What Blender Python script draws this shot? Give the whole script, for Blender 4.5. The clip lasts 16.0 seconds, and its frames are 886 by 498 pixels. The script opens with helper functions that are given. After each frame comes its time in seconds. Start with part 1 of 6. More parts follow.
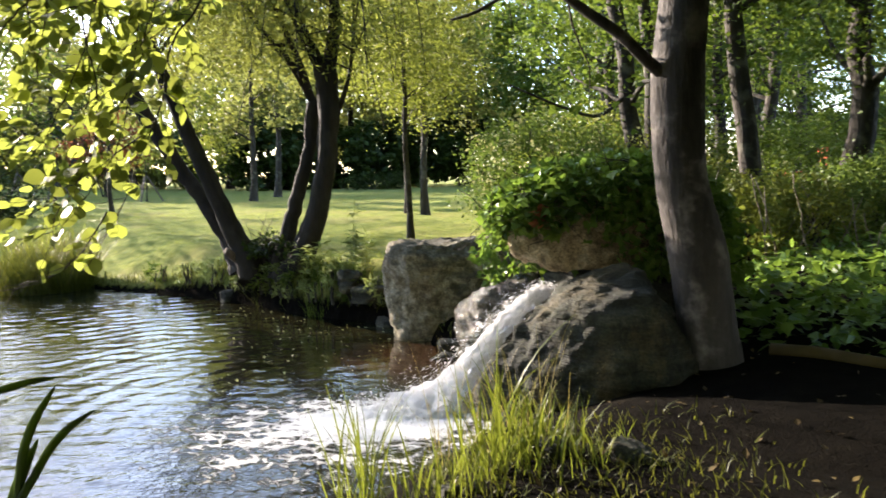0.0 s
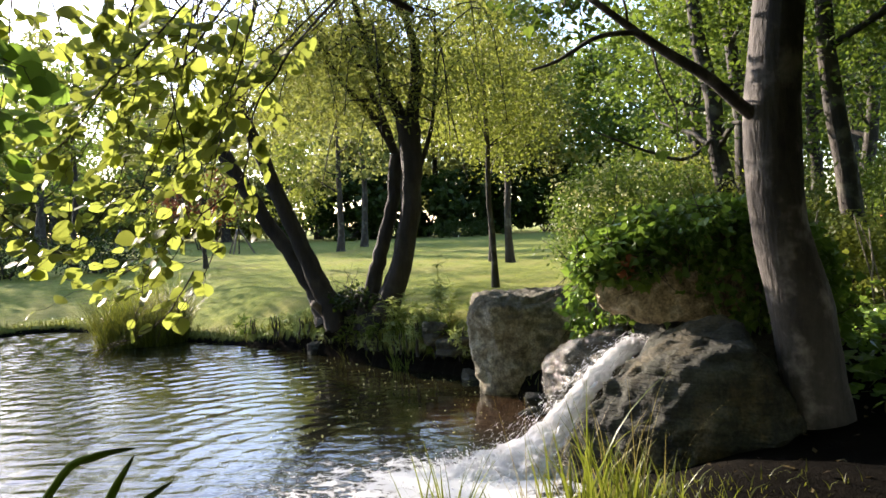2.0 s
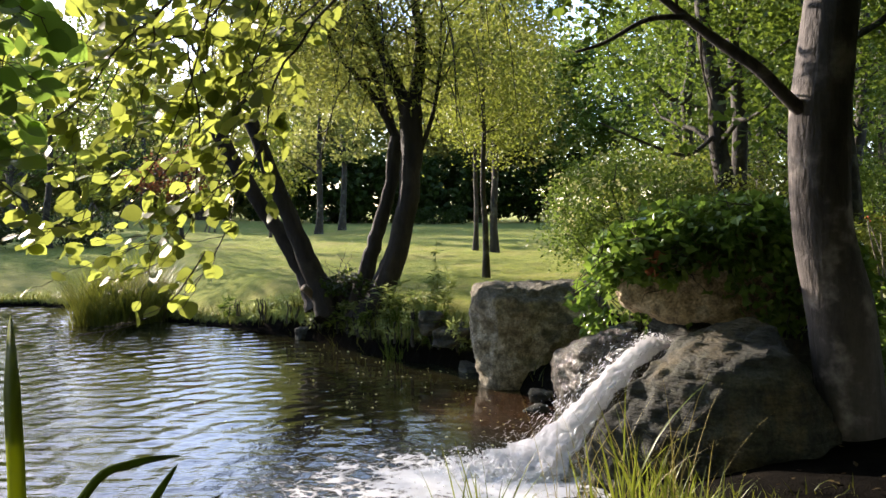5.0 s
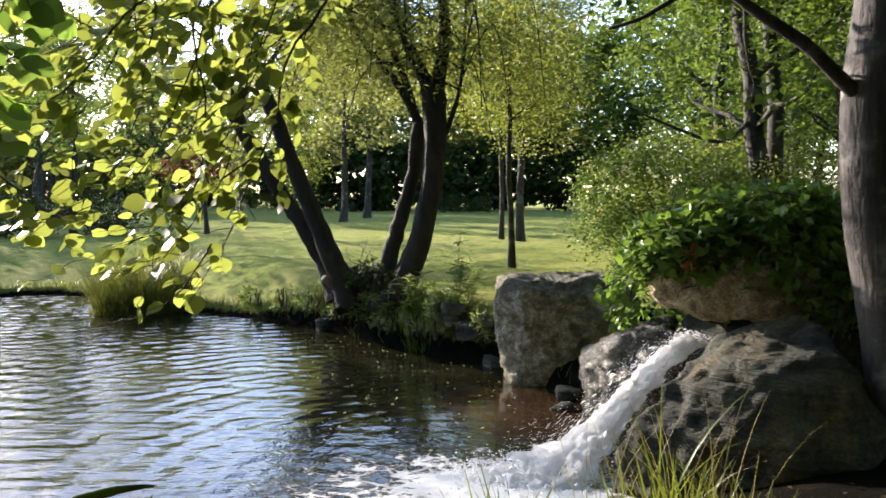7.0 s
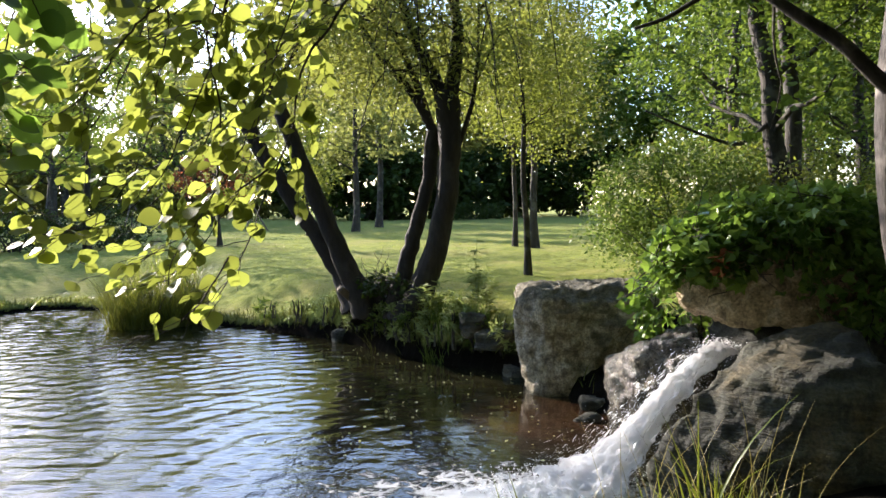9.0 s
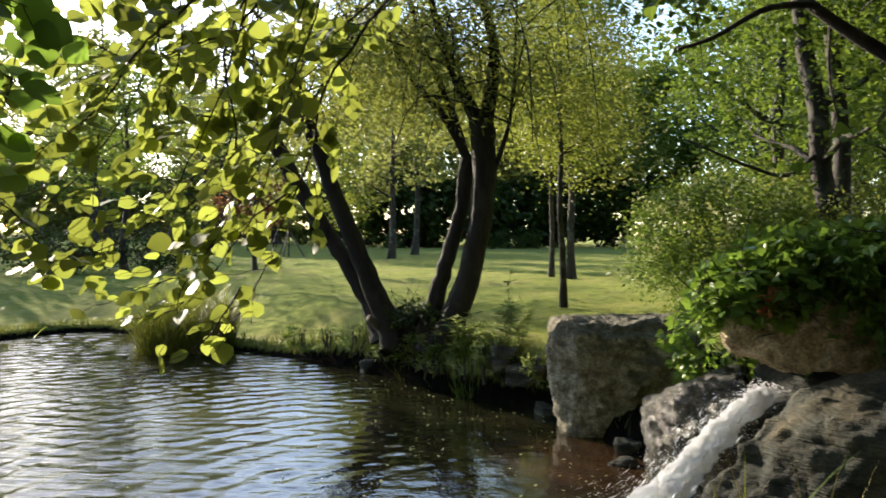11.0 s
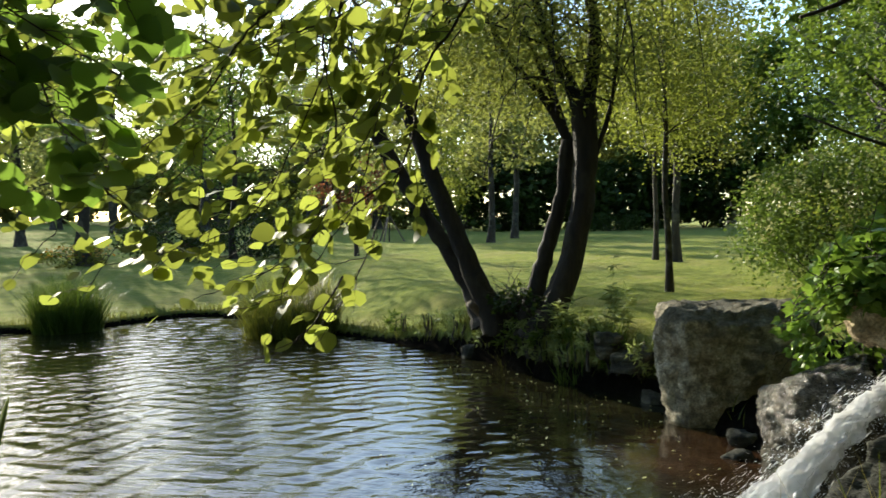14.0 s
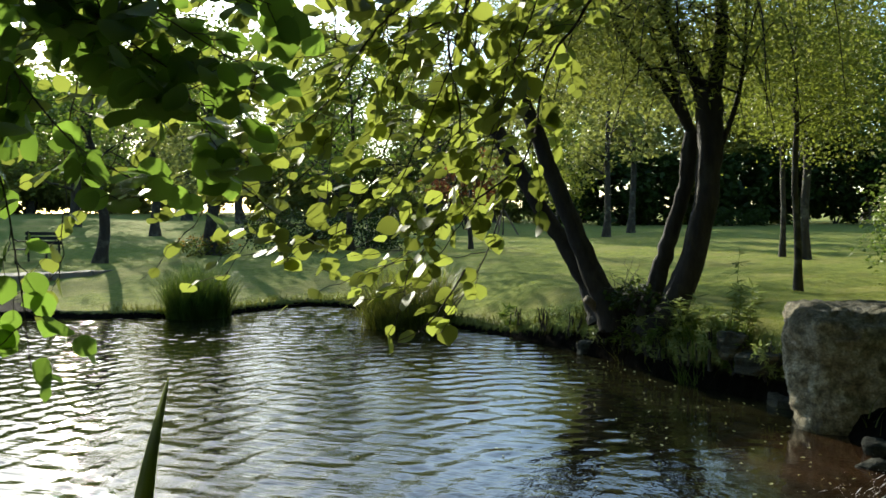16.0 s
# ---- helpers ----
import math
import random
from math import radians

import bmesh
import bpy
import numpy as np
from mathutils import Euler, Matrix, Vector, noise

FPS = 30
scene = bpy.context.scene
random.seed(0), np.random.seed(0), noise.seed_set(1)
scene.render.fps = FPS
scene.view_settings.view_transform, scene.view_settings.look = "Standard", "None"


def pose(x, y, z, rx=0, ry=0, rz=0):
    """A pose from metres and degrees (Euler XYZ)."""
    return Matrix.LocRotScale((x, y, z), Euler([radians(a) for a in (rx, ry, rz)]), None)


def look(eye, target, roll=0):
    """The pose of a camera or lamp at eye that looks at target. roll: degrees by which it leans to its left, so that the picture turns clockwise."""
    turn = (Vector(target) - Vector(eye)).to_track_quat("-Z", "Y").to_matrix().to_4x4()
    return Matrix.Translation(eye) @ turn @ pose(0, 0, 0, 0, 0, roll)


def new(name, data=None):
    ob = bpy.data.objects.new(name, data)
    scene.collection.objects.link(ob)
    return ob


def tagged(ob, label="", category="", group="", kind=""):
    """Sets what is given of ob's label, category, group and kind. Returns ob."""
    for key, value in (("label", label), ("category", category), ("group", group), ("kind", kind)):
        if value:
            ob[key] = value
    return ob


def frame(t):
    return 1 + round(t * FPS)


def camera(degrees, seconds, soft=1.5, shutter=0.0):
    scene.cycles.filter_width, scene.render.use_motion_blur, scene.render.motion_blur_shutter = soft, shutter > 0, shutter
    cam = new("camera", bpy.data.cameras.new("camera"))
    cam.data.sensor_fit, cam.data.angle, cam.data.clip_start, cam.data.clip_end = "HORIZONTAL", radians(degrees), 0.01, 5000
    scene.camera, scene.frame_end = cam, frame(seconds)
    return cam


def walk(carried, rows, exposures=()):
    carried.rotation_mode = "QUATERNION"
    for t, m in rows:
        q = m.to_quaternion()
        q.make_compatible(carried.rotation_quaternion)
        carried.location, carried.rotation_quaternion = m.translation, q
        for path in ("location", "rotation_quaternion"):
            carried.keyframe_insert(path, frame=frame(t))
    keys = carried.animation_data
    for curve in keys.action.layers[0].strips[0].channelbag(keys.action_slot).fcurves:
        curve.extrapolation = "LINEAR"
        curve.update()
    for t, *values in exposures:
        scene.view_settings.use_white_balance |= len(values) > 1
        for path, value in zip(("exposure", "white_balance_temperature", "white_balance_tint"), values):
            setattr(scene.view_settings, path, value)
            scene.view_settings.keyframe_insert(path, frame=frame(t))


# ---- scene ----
cam = camera(56.5, 16.0, 1.5, 0.5)
PATH = [
    (0, (0.297, -0.478, 1.668), (0.469, 1.507, 1.491), -1.16),
    (0.5, (0.325, -0.412, 1.678), (0.390, 1.581, 1.521), -1.84),
    (1, (0.335, -0.384, 1.684), (0.324, 1.610, 1.531), -2.19),
    (1.5, (0.341, -0.377, 1.690), (0.318, 1.619, 1.554), -2.33),
    (2, (0.317, -0.361, 1.707), (0.286, 1.638, 1.649), -2.47),
    (2.5, (0.272, -0.311, 1.698), (0.240, 1.688, 1.653), -1.47),
    (3, (0.200, -0.257, 1.701), (0.178, 1.742, 1.642), -0.58),
    (3.5, (0.130, -0.203, 1.712), (0.108, 1.795, 1.632), -0.42),
    (4, (0.076, -0.166, 1.720), (0.068, 1.832, 1.630), -0.28),
    (4.2, (0.053, -0.145, 1.719), (0.066, 1.853, 1.630), -0.32),
    (6.3, (-0.026, 0.109, 1.712), (0.018, 2.105, 1.598), -0.07),
    (6.5, (-0.010, 0.152, 1.716), (0.018, 2.148, 1.597), -0.06),
    (7, (0.020, 0.233, 1.726), (-0.006, 2.229, 1.605), -0.06),
    (7.5, (0.021, 0.288, 1.726), (-0.072, 2.282, 1.604), 0.61),
    (8, (0.006, 0.319, 1.726), (-0.096, 2.313, 1.605), 0.60),
    (8.5, (-0.024, 0.327, 1.733), (-0.095, 2.323, 1.624), -0.11),
    (8.7, (-0.042, 0.340, 1.729), (-0.091, 2.337, 1.623), -0.92),
    (10.8, (-0.010, 0.592, 1.734), (-0.117, 2.589, 1.691), 0.00),
    (11, (0.007, 0.631, 1.739), (-0.136, 2.625, 1.706), -0.10),
    (11.5, (0.012, 0.696, 1.748), (-0.209, 2.684, 1.735), -0.05),
    (12, (-0.003, 0.717, 1.754), (-0.251, 2.702, 1.745), -0.40),
    (12.5, (-0.024, 0.729, 1.752), (-0.300, 2.709, 1.726), -0.36),
    (13, (-0.030, 0.741, 1.755), (-0.324, 2.718, 1.707), -0.37),
    (13.5, (-0.030, 0.739, 1.757), (-0.350, 2.712, 1.692), -0.43),
    (14, (-0.020, 0.729, 1.755), (-0.401, 2.691, 1.684), -0.93),
    (14.5, (-0.019, 0.703, 1.755), (-0.483, 2.647, 1.674), -1.20),
    (15, (-0.030, 0.706, 1.760), (-0.583, 2.626, 1.676), -1.18),
    (15.5, (-0.044, 0.706, 1.761), (-0.648, 2.611, 1.679), -1.15),
    (16, (-0.060, 0.706, 1.761), (-0.704, 2.597, 1.677), -0.54),
]
EXPOSURES = [(0, 2.05, 6900, 19), (2.5, 1.74, 6900, 20), (4.2, 1.68, 6900, 22), (7.5, 1.74, 6500, 19), (8.5, 1.82, 6450, 19),
             (11, 1.40, 7100, 13), (12.5, 1.34, 6950, 8), (14, 1.2, 6900, 5), (16, 0.95, 6700, 1)]
walk(cam, [(t, look(eye, target, roll)) for t, eye, target, roll in PATH], EXPOSURES)

# ---- sun, sky, exposure ----
SUN_AZ, SUN_EL = radians(-43.5), radians(19)
TO_SUN = Vector((math.sin(SUN_AZ) * math.cos(SUN_EL), math.cos(SUN_AZ) * math.cos(SUN_EL), math.sin(SUN_EL)))
world = bpy.data.worlds.new("sky")
scene.world = world
world.use_nodes = True
wn = world.node_tree.nodes
sky = wn.new("ShaderNodeTexSky")
sky.sky_type = "NISHITA"
sky.sun_disc = False
sky.dust_density, sky.ozone_density = 0.6, 2.8
sky.sun_elevation = SUN_EL
sky.sun_rotation = SUN_AZ % (2 * math.pi)
wn["Background"].inputs["Strength"].default_value = 0.19
world.node_tree.links.new(sky.outputs["Color"], wn["Background"].inputs["Color"])
sun = new("sun", bpy.data.lights.new("sun", "SUN"))
sun.data.energy, sun.data.angle, sun.data.color = 5.0, radians(0.5), (1.0, 0.93, 0.80)
sun.matrix_world = look((0, 0, 0), -TO_SUN)

# ---- materials ----
def material(name):
    m = bpy.data.materials.new(name)
    m.use_nodes = True
    nt = m.node_tree
    return m, nt, nt.nodes["Principled BSDF"]


def link(nt, a, b):
    nt.links.new(a, b)


def noise_tex(nt, scale, detail=4.0, rough=0.55, coord="Object", stretch=None):
    tc = nt.nodes.new("ShaderNodeTexCoord")
    n = nt.nodes.new("ShaderNodeTexNoise")
    n.inputs["Scale"].default_value, n.inputs["Detail"].default_value, n.inputs["Roughness"].default_value = scale, detail, rough
    if stretch:
        mp = nt.nodes.new("ShaderNodeMapping")
        mp.inputs["Scale"].default_value = stretch
        link(nt, tc.outputs[coord], mp.inputs["Vector"])
        link(nt, mp.outputs["Vector"], n.inputs["Vector"])
    else:
        link(nt, tc.outputs[coord], n.inputs["Vector"])
    return n.outputs["Fac"]


def ramp(nt, fac, stops):
    r = nt.nodes.new("ShaderNodeValToRGB")
    el = r.color_ramp.elements
    while len(el) < len(stops):
        el.new(0.5)
    for e, (p, c) in zip(el, stops):
        e.position, e.color = p, (*c, 1)
    link(nt, fac, r.inputs["Fac"])
    return r.outputs["Color"]


def mix(nt, fac, a, b, mode="MIX"):
    m = nt.nodes.new("ShaderNodeMix")
    m.data_type, m.blend_type = "RGBA", mode
    for sock, v in ((m.inputs[0], fac), (m.inputs[6], a), (m.inputs[7], b)):
        if isinstance(v, tuple):
            sock.default_value = (*v, 1)
        elif isinstance(v, (int, float)):
            sock.default_value = v
        else:
            link(nt, v, sock)
    return m.outputs[2]


def calc(nt, op, a, b=0.0):
    m = nt.nodes.new("ShaderNodeMath")
    m.operation = op
    for sock, v in zip(m.inputs, (a, b)):
        if isinstance(v, (int, float)):
            sock.default_value = v
        else:
            link(nt, v, sock)
    return m.outputs[0]


def steps(nt, fac, lo, hi):
    """A soft step from 0 at lo to 1 at hi."""
    r = nt.nodes.new("ShaderNodeMapRange")
    r.interpolation_type = "SMOOTHSTEP"
    r.inputs["From Min"].default_value, r.inputs["From Max"].default_value = lo, hi
    link(nt, fac, r.inputs["Value"])
    return r.outputs[0]


def bump(nt, bsdf, height, strength, distance, chain=None):
    b = nt.nodes.new("ShaderNodeBump")
    b.inputs["Strength"].default_value, b.inputs["Distance"].default_value = strength, distance
    link(nt, height, b.inputs["Height"])
    if chain:
        link(nt, chain, b.inputs["Normal"])
    link(nt, b.outputs["Normal"], bsdf.inputs["Normal"])
    return b.outputs["Normal"]


def position(nt):
    g = nt.nodes.new("ShaderNodeNewGeometry")
    s = nt.nodes.new("ShaderNodeSeparateXYZ")
    link(nt, g.outputs["Position"], s.inputs["Vector"])
    return s.outputs


def leaf_material(name, low, high, glow, through_part=0.45, rough=0.45, per_object=False, spread=0.75):
    """Leaves: colours vary from leaf to leaf; light passes through them."""
    low, high, glow = [(c[0], c[1], c[2] * 0.6) for c in (low, high, glow)]
    m, nt, p = material(name)
    if per_object:
        rnd = nt.nodes.new("ShaderNodeObjectInfo").outputs["Random"]
    else:
        rnd = nt.nodes.new("ShaderNodeNewGeometry").outputs["Random Per Island"]
    col = mix(nt, rnd, low, high)
    vein = noise_tex(nt, 60.0 if per_object else 9.0, 3)
    col = mix(nt, 0.35, col, ramp(nt, vein, [(0.3, (0.35, 0.35, 0.35)), (0.7, (1, 1, 1))]), "MULTIPLY")
    link(nt, col, p.inputs["Base Color"])
    p.inputs["Roughness"].default_value = rough
    p.inputs["Specular IOR Level"].default_value = 0.18
    tr = nt.nodes.new("ShaderNodeBsdfTranslucent")
    link(nt, mix(nt, rnd, tuple(c * spread for c in glow), glow), tr.inputs["Color"])
    mx = nt.nodes.new("ShaderNodeMixShader")
    mx.inputs[0].default_value = through_part
    link(nt, p.outputs[0], mx.inputs[1])
    link(nt, tr.outputs[0], mx.inputs[2])
    link(nt, mx.outputs[0], nt.nodes["Material Output"].inputs["Surface"])
    return m


def bark_material(name, dark, light, scale=9.0, patch=(0.3, 0.3, 0.22), patch_amount=0.3):
    m, nt, p = material(name)
    grain = noise_tex(nt, scale, 6, 0.65, stretch=(1, 1, 0.22))
    fine = noise_tex(nt, scale * 6, 4)
    col = ramp(nt, grain, [(0.3, dark), (0.72, light)])
    blotch = steps(nt, noise_tex(nt, 4.3, 5), 0.5, 0.68)
    col = mix(nt, calc(nt, "MULTIPLY", blotch, patch_amount), col, patch)
    col = mix(nt, 0.4, col, ramp(nt, fine, [(0.3, (0.55, 0.55, 0.55)), (0.7, (1, 1, 1))]), "MULTIPLY")
    link(nt, col, p.inputs["Base Color"])
    p.inputs["Roughness"].default_value = 0.85
    n = bump(nt, p, grain, 0.9, 0.05)
    bump(nt, p, fine, 0.5, 0.008, n)
    return m


def rock_material(name, base, pale, moss_amount=0.5, wet=False, beds=0.0, relief=1.0):
    m, nt, p = material(name)
    big = noise_tex(nt, 2.2, 5, 0.6)
    mid = noise_tex(nt, 9, 6, 0.65)
    fine = noise_tex(nt, 55, 4, 0.6)
    col = ramp(nt, mid, [(0.36, tuple(c * 0.45 for c in base)), (0.5, base), (0.66, pale)])
    pits = noise_tex(nt, 15, 7, 0.78)
    col = mix(nt, 0.75 * relief, col, ramp(nt, pits, [(0.38, (0.12, 0.115, 0.09)), (0.47, (0.7, 0.69, 0.66)), (0.58, (1.15, 1.12, 1.05))]), "MULTIPLY")
    stain = steps(nt, noise_tex(nt, 3.1, 4, 0.6, stretch=(1, 1, 0.35)), 0.5, 0.66)
    col = mix(nt, calc(nt, "MULTIPLY", stain, 0.45), col, (0.17, 0.12, 0.05))
    geo = nt.nodes.new("ShaderNodeNewGeometry")
    sep = nt.nodes.new("ShaderNodeSeparateXYZ")
    link(nt, geo.outputs["Normal"], sep.inputs["Vector"])
    moss = calc(nt, "MULTIPLY", steps(nt, calc(nt, "ADD", calc(nt, "MULTIPLY", sep.outputs[2], 0.3), big), 0.52, 0.7), moss_amount)
    col = mix(nt, moss, col, (0.032, 0.034, 0.014))
    col = mix(nt, 0.7, col, ramp(nt, fine, [(0.36, (0.35, 0.35, 0.33)), (0.62, (1.1, 1.1, 1.1))]), "MULTIPLY")
    bed = noise_tex(nt, 2.6, 5, 0.6, stretch=(0.5, 0.35, 4.5))
    if beds:
        col = mix(nt, beds, col, ramp(nt, bed, [(0.36, (0.30, 0.33, 0.26)), (0.5, (0.85, 0.85, 0.8)), (0.66, (1.5, 1.5, 1.4))]), "MULTIPLY")
    link(nt, col, p.inputs["Base Color"])
    p.inputs["Roughness"].default_value = 0.25 if wet else 0.9
    n = bump(nt, p, mid, relief, 0.11 * relief)
    if beds:
        n = bump(nt, p, bed, beds, 0.16, n)
    n = bump(nt, p, pits, relief, 0.045 * relief, n)
    bump(nt, p, fine, 0.8, 0.015, n)
    return m


M = {}
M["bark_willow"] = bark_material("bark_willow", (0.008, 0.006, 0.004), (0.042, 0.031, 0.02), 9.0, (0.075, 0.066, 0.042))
M["bark_big"] = bark_material("bark_big", (0.018, 0.015, 0.0125), (0.115, 0.097, 0.082), 5.0, (0.44, 0.385, 0.33), 0.5)
M["bark_dark"] = bark_material("bark_dark", (0.014, 0.011, 0.008), (0.065, 0.051, 0.037))
M["twig"] = bark_material("twig", (0.02, 0.015, 0.01), (0.08, 0.06, 0.04), 30.0)
M["stake"] = bark_material("stake", (0.10, 0.075, 0.05), (0.24, 0.18, 0.12), 14)
M["pale_stem"] = bark_material("pale_stem", (0.13, 0.105, 0.07), (0.32, 0.27, 0.19), 14)
M["rock"] = rock_material("rock", (0.40, 0.345, 0.235), (0.70, 0.64, 0.51), 0.6, relief=0.7)
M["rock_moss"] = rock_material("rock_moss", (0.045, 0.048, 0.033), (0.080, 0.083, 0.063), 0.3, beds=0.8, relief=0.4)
M["rock_wet"] = rock_material("rock_wet", (0.16, 0.14, 0.10), (0.40, 0.37, 0.30), 0.3, True)
M["rock_tan"] = rock_material("rock_tan", (0.58, 0.44, 0.26), (0.78, 0.66, 0.46), 0.1, relief=0.7)
M["alder"] = leaf_material("alder", (0.065, 0.125, 0.04), (0.20, 0.25, 0.075), (0.44, 0.51, 0.15), 0.52, 0.5, True, 0.40)
M["alder_mass"] = leaf_material("alder_mass", (0.055, 0.115, 0.036), (0.185, 0.23, 0.07), (0.41, 0.475, 0.135), 0.50, 0.5, False, 0.38)
# Darker copy of the alder leaves: the low branch's shade is put into it.
M["alder_shade"] = leaf_material("alder_shade", (0.045, 0.105, 0.035), (0.12, 0.20, 0.06), (0.28, 0.46, 0.11), 0.48, 0.4, False, 0.5)
M["willow"] = leaf_material("willow", (0.12, 0.155, 0.06), (0.23, 0.25, 0.10), (0.36, 0.39, 0.12), 0.45)
M["yellow"] = leaf_material("yellow", (0.11, 0.15, 0.05), (0.21, 0.23, 0.08), (0.30, 0.345, 0.09), 0.42)
M["green"] = leaf_material("green", (0.05, 0.095, 0.025), (0.11, 0.16, 0.045), (0.19, 0.275, 0.06), 0.4)
# Paler, greyer leaves: distance haze and backlight are put into their colour.
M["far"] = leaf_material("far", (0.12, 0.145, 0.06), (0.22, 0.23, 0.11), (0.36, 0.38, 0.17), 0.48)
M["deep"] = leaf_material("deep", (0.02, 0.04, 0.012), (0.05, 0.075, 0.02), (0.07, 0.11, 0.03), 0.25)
M["grey_green"] = leaf_material("grey_green", (0.10, 0.13, 0.06), (0.22, 0.24, 0.12), (0.34, 0.37, 0.16), 0.42)
M["ivy"] = leaf_material("ivy", (0.06, 0.125, 0.045), (0.19, 0.29, 0.10), (0.28, 0.44, 0.10), 0.35, 0.28)
M["herb"] = leaf_material("herb", (0.15, 0.20, 0.11), (0.32, 0.37, 0.23), (0.38, 0.45, 0.22), 0.4)
M["shrub_leaf"] = leaf_material("shrub_leaf", (0.055, 0.105, 0.04), (0.17, 0.23, 0.09), (0.22, 0.32, 0.09), 0.36)
M["red_leaf"] = leaf_material("red_leaf", (0.22, 0.07, 0.05), (0.34, 0.14, 0.09), (0.40, 0.14, 0.09), 0.4)
M["reed"] = leaf_material("reed", (0.10, 0.16, 0.03), (0.22, 0.27, 0.06), (0.42, 0.48, 0.08), 0.4, 0.4)
M["sedge"] = leaf_material("sedge", (0.03, 0.045, 0.014), (0.13, 0.145, 0.042), (0.25, 0.27, 0.06), 0.3)
M["lawn_blade"] = leaf_material("lawn_blade", (0.115, 0.165, 0.04), (0.26, 0.295, 0.08), (0.48, 0.54, 0.14), 0.5)
M["blade"] = leaf_material("blade", (0.05, 0.09, 0.022), (0.18, 0.205, 0.055), (0.26, 0.31, 0.06), 0.35, 0.35, True)
M["iris"] = leaf_material("iris", (0.04, 0.07, 0.02), (0.07, 0.11, 0.03), (0.14, 0.21, 0.04), 0.28, 0.35)
M["litter"] = leaf_material("litter", (0.03, 0.02, 0.012), (0.15, 0.11, 0.065), (0.1, 0.07, 0.035), 0.12)
M["straw"] = leaf_material("straw", (0.30, 0.25, 0.13), (0.42, 0.36, 0.2), (0.4, 0.34, 0.16), 0.3)
M["flower"] = leaf_material("flower", (0.55, 0.55, 0.42), (0.75, 0.74, 0.62), (0.5, 0.5, 0.35), 0.3)


def ground_material():
    m, nt, p = material("ground")
    pos = position(nt)
    at = nt.nodes.new("ShaderNodeAttribute")
    at.attribute_name = "soil"
    big = noise_tex(nt, 0.5, 5, 0.6)
    mid = noise_tex(nt, 5, 5, 0.65)
    fine = noise_tex(nt, 70, 3, 0.7)
    grass = ramp(nt, mid, [(0.3, (0.11, 0.155, 0.028)), (0.55, (0.25, 0.285, 0.055)), (0.8, (0.41, 0.40, 0.10))])
    dry = steps(nt, big, 0.48, 0.62)
    grass = mix(nt, calc(nt, "MULTIPLY", dry, 0.45), grass, (0.36, 0.30, 0.11))
    grass = mix(nt, 0.6, grass, ramp(nt, fine, [(0.3, (0.4, 0.4, 0.4)), (0.7, (1, 1, 1))]), "MULTIPLY")
    # Earth kept near black: the deep shade of bank and copse is in its colour.
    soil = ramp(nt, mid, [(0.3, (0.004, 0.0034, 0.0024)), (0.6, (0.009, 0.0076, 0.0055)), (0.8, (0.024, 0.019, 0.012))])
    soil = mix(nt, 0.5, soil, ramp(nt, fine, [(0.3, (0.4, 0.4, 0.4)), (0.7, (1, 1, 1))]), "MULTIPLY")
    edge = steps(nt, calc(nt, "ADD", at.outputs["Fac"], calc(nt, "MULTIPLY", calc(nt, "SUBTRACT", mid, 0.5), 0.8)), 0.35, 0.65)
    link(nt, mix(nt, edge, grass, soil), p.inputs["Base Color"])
    link(nt, calc(nt, "MULTIPLY", calc(nt, "SUBTRACT", 1.0, edge), 0.16), p.inputs["Sheen Weight"])
    p.inputs["Sheen Roughness"].default_value = 0.6
    p.inputs["Sheen Tint"].default_value = (0.80, 0.82, 0.40, 1)
    p.inputs["Roughness"].default_value = 0.95
    p.inputs["Specular IOR Level"].default_value = 0.03
    n = bump(nt, p, mid, 0.6, 0.08)
    bump(nt, p, fine, 0.9, 0.03, n)
    return m


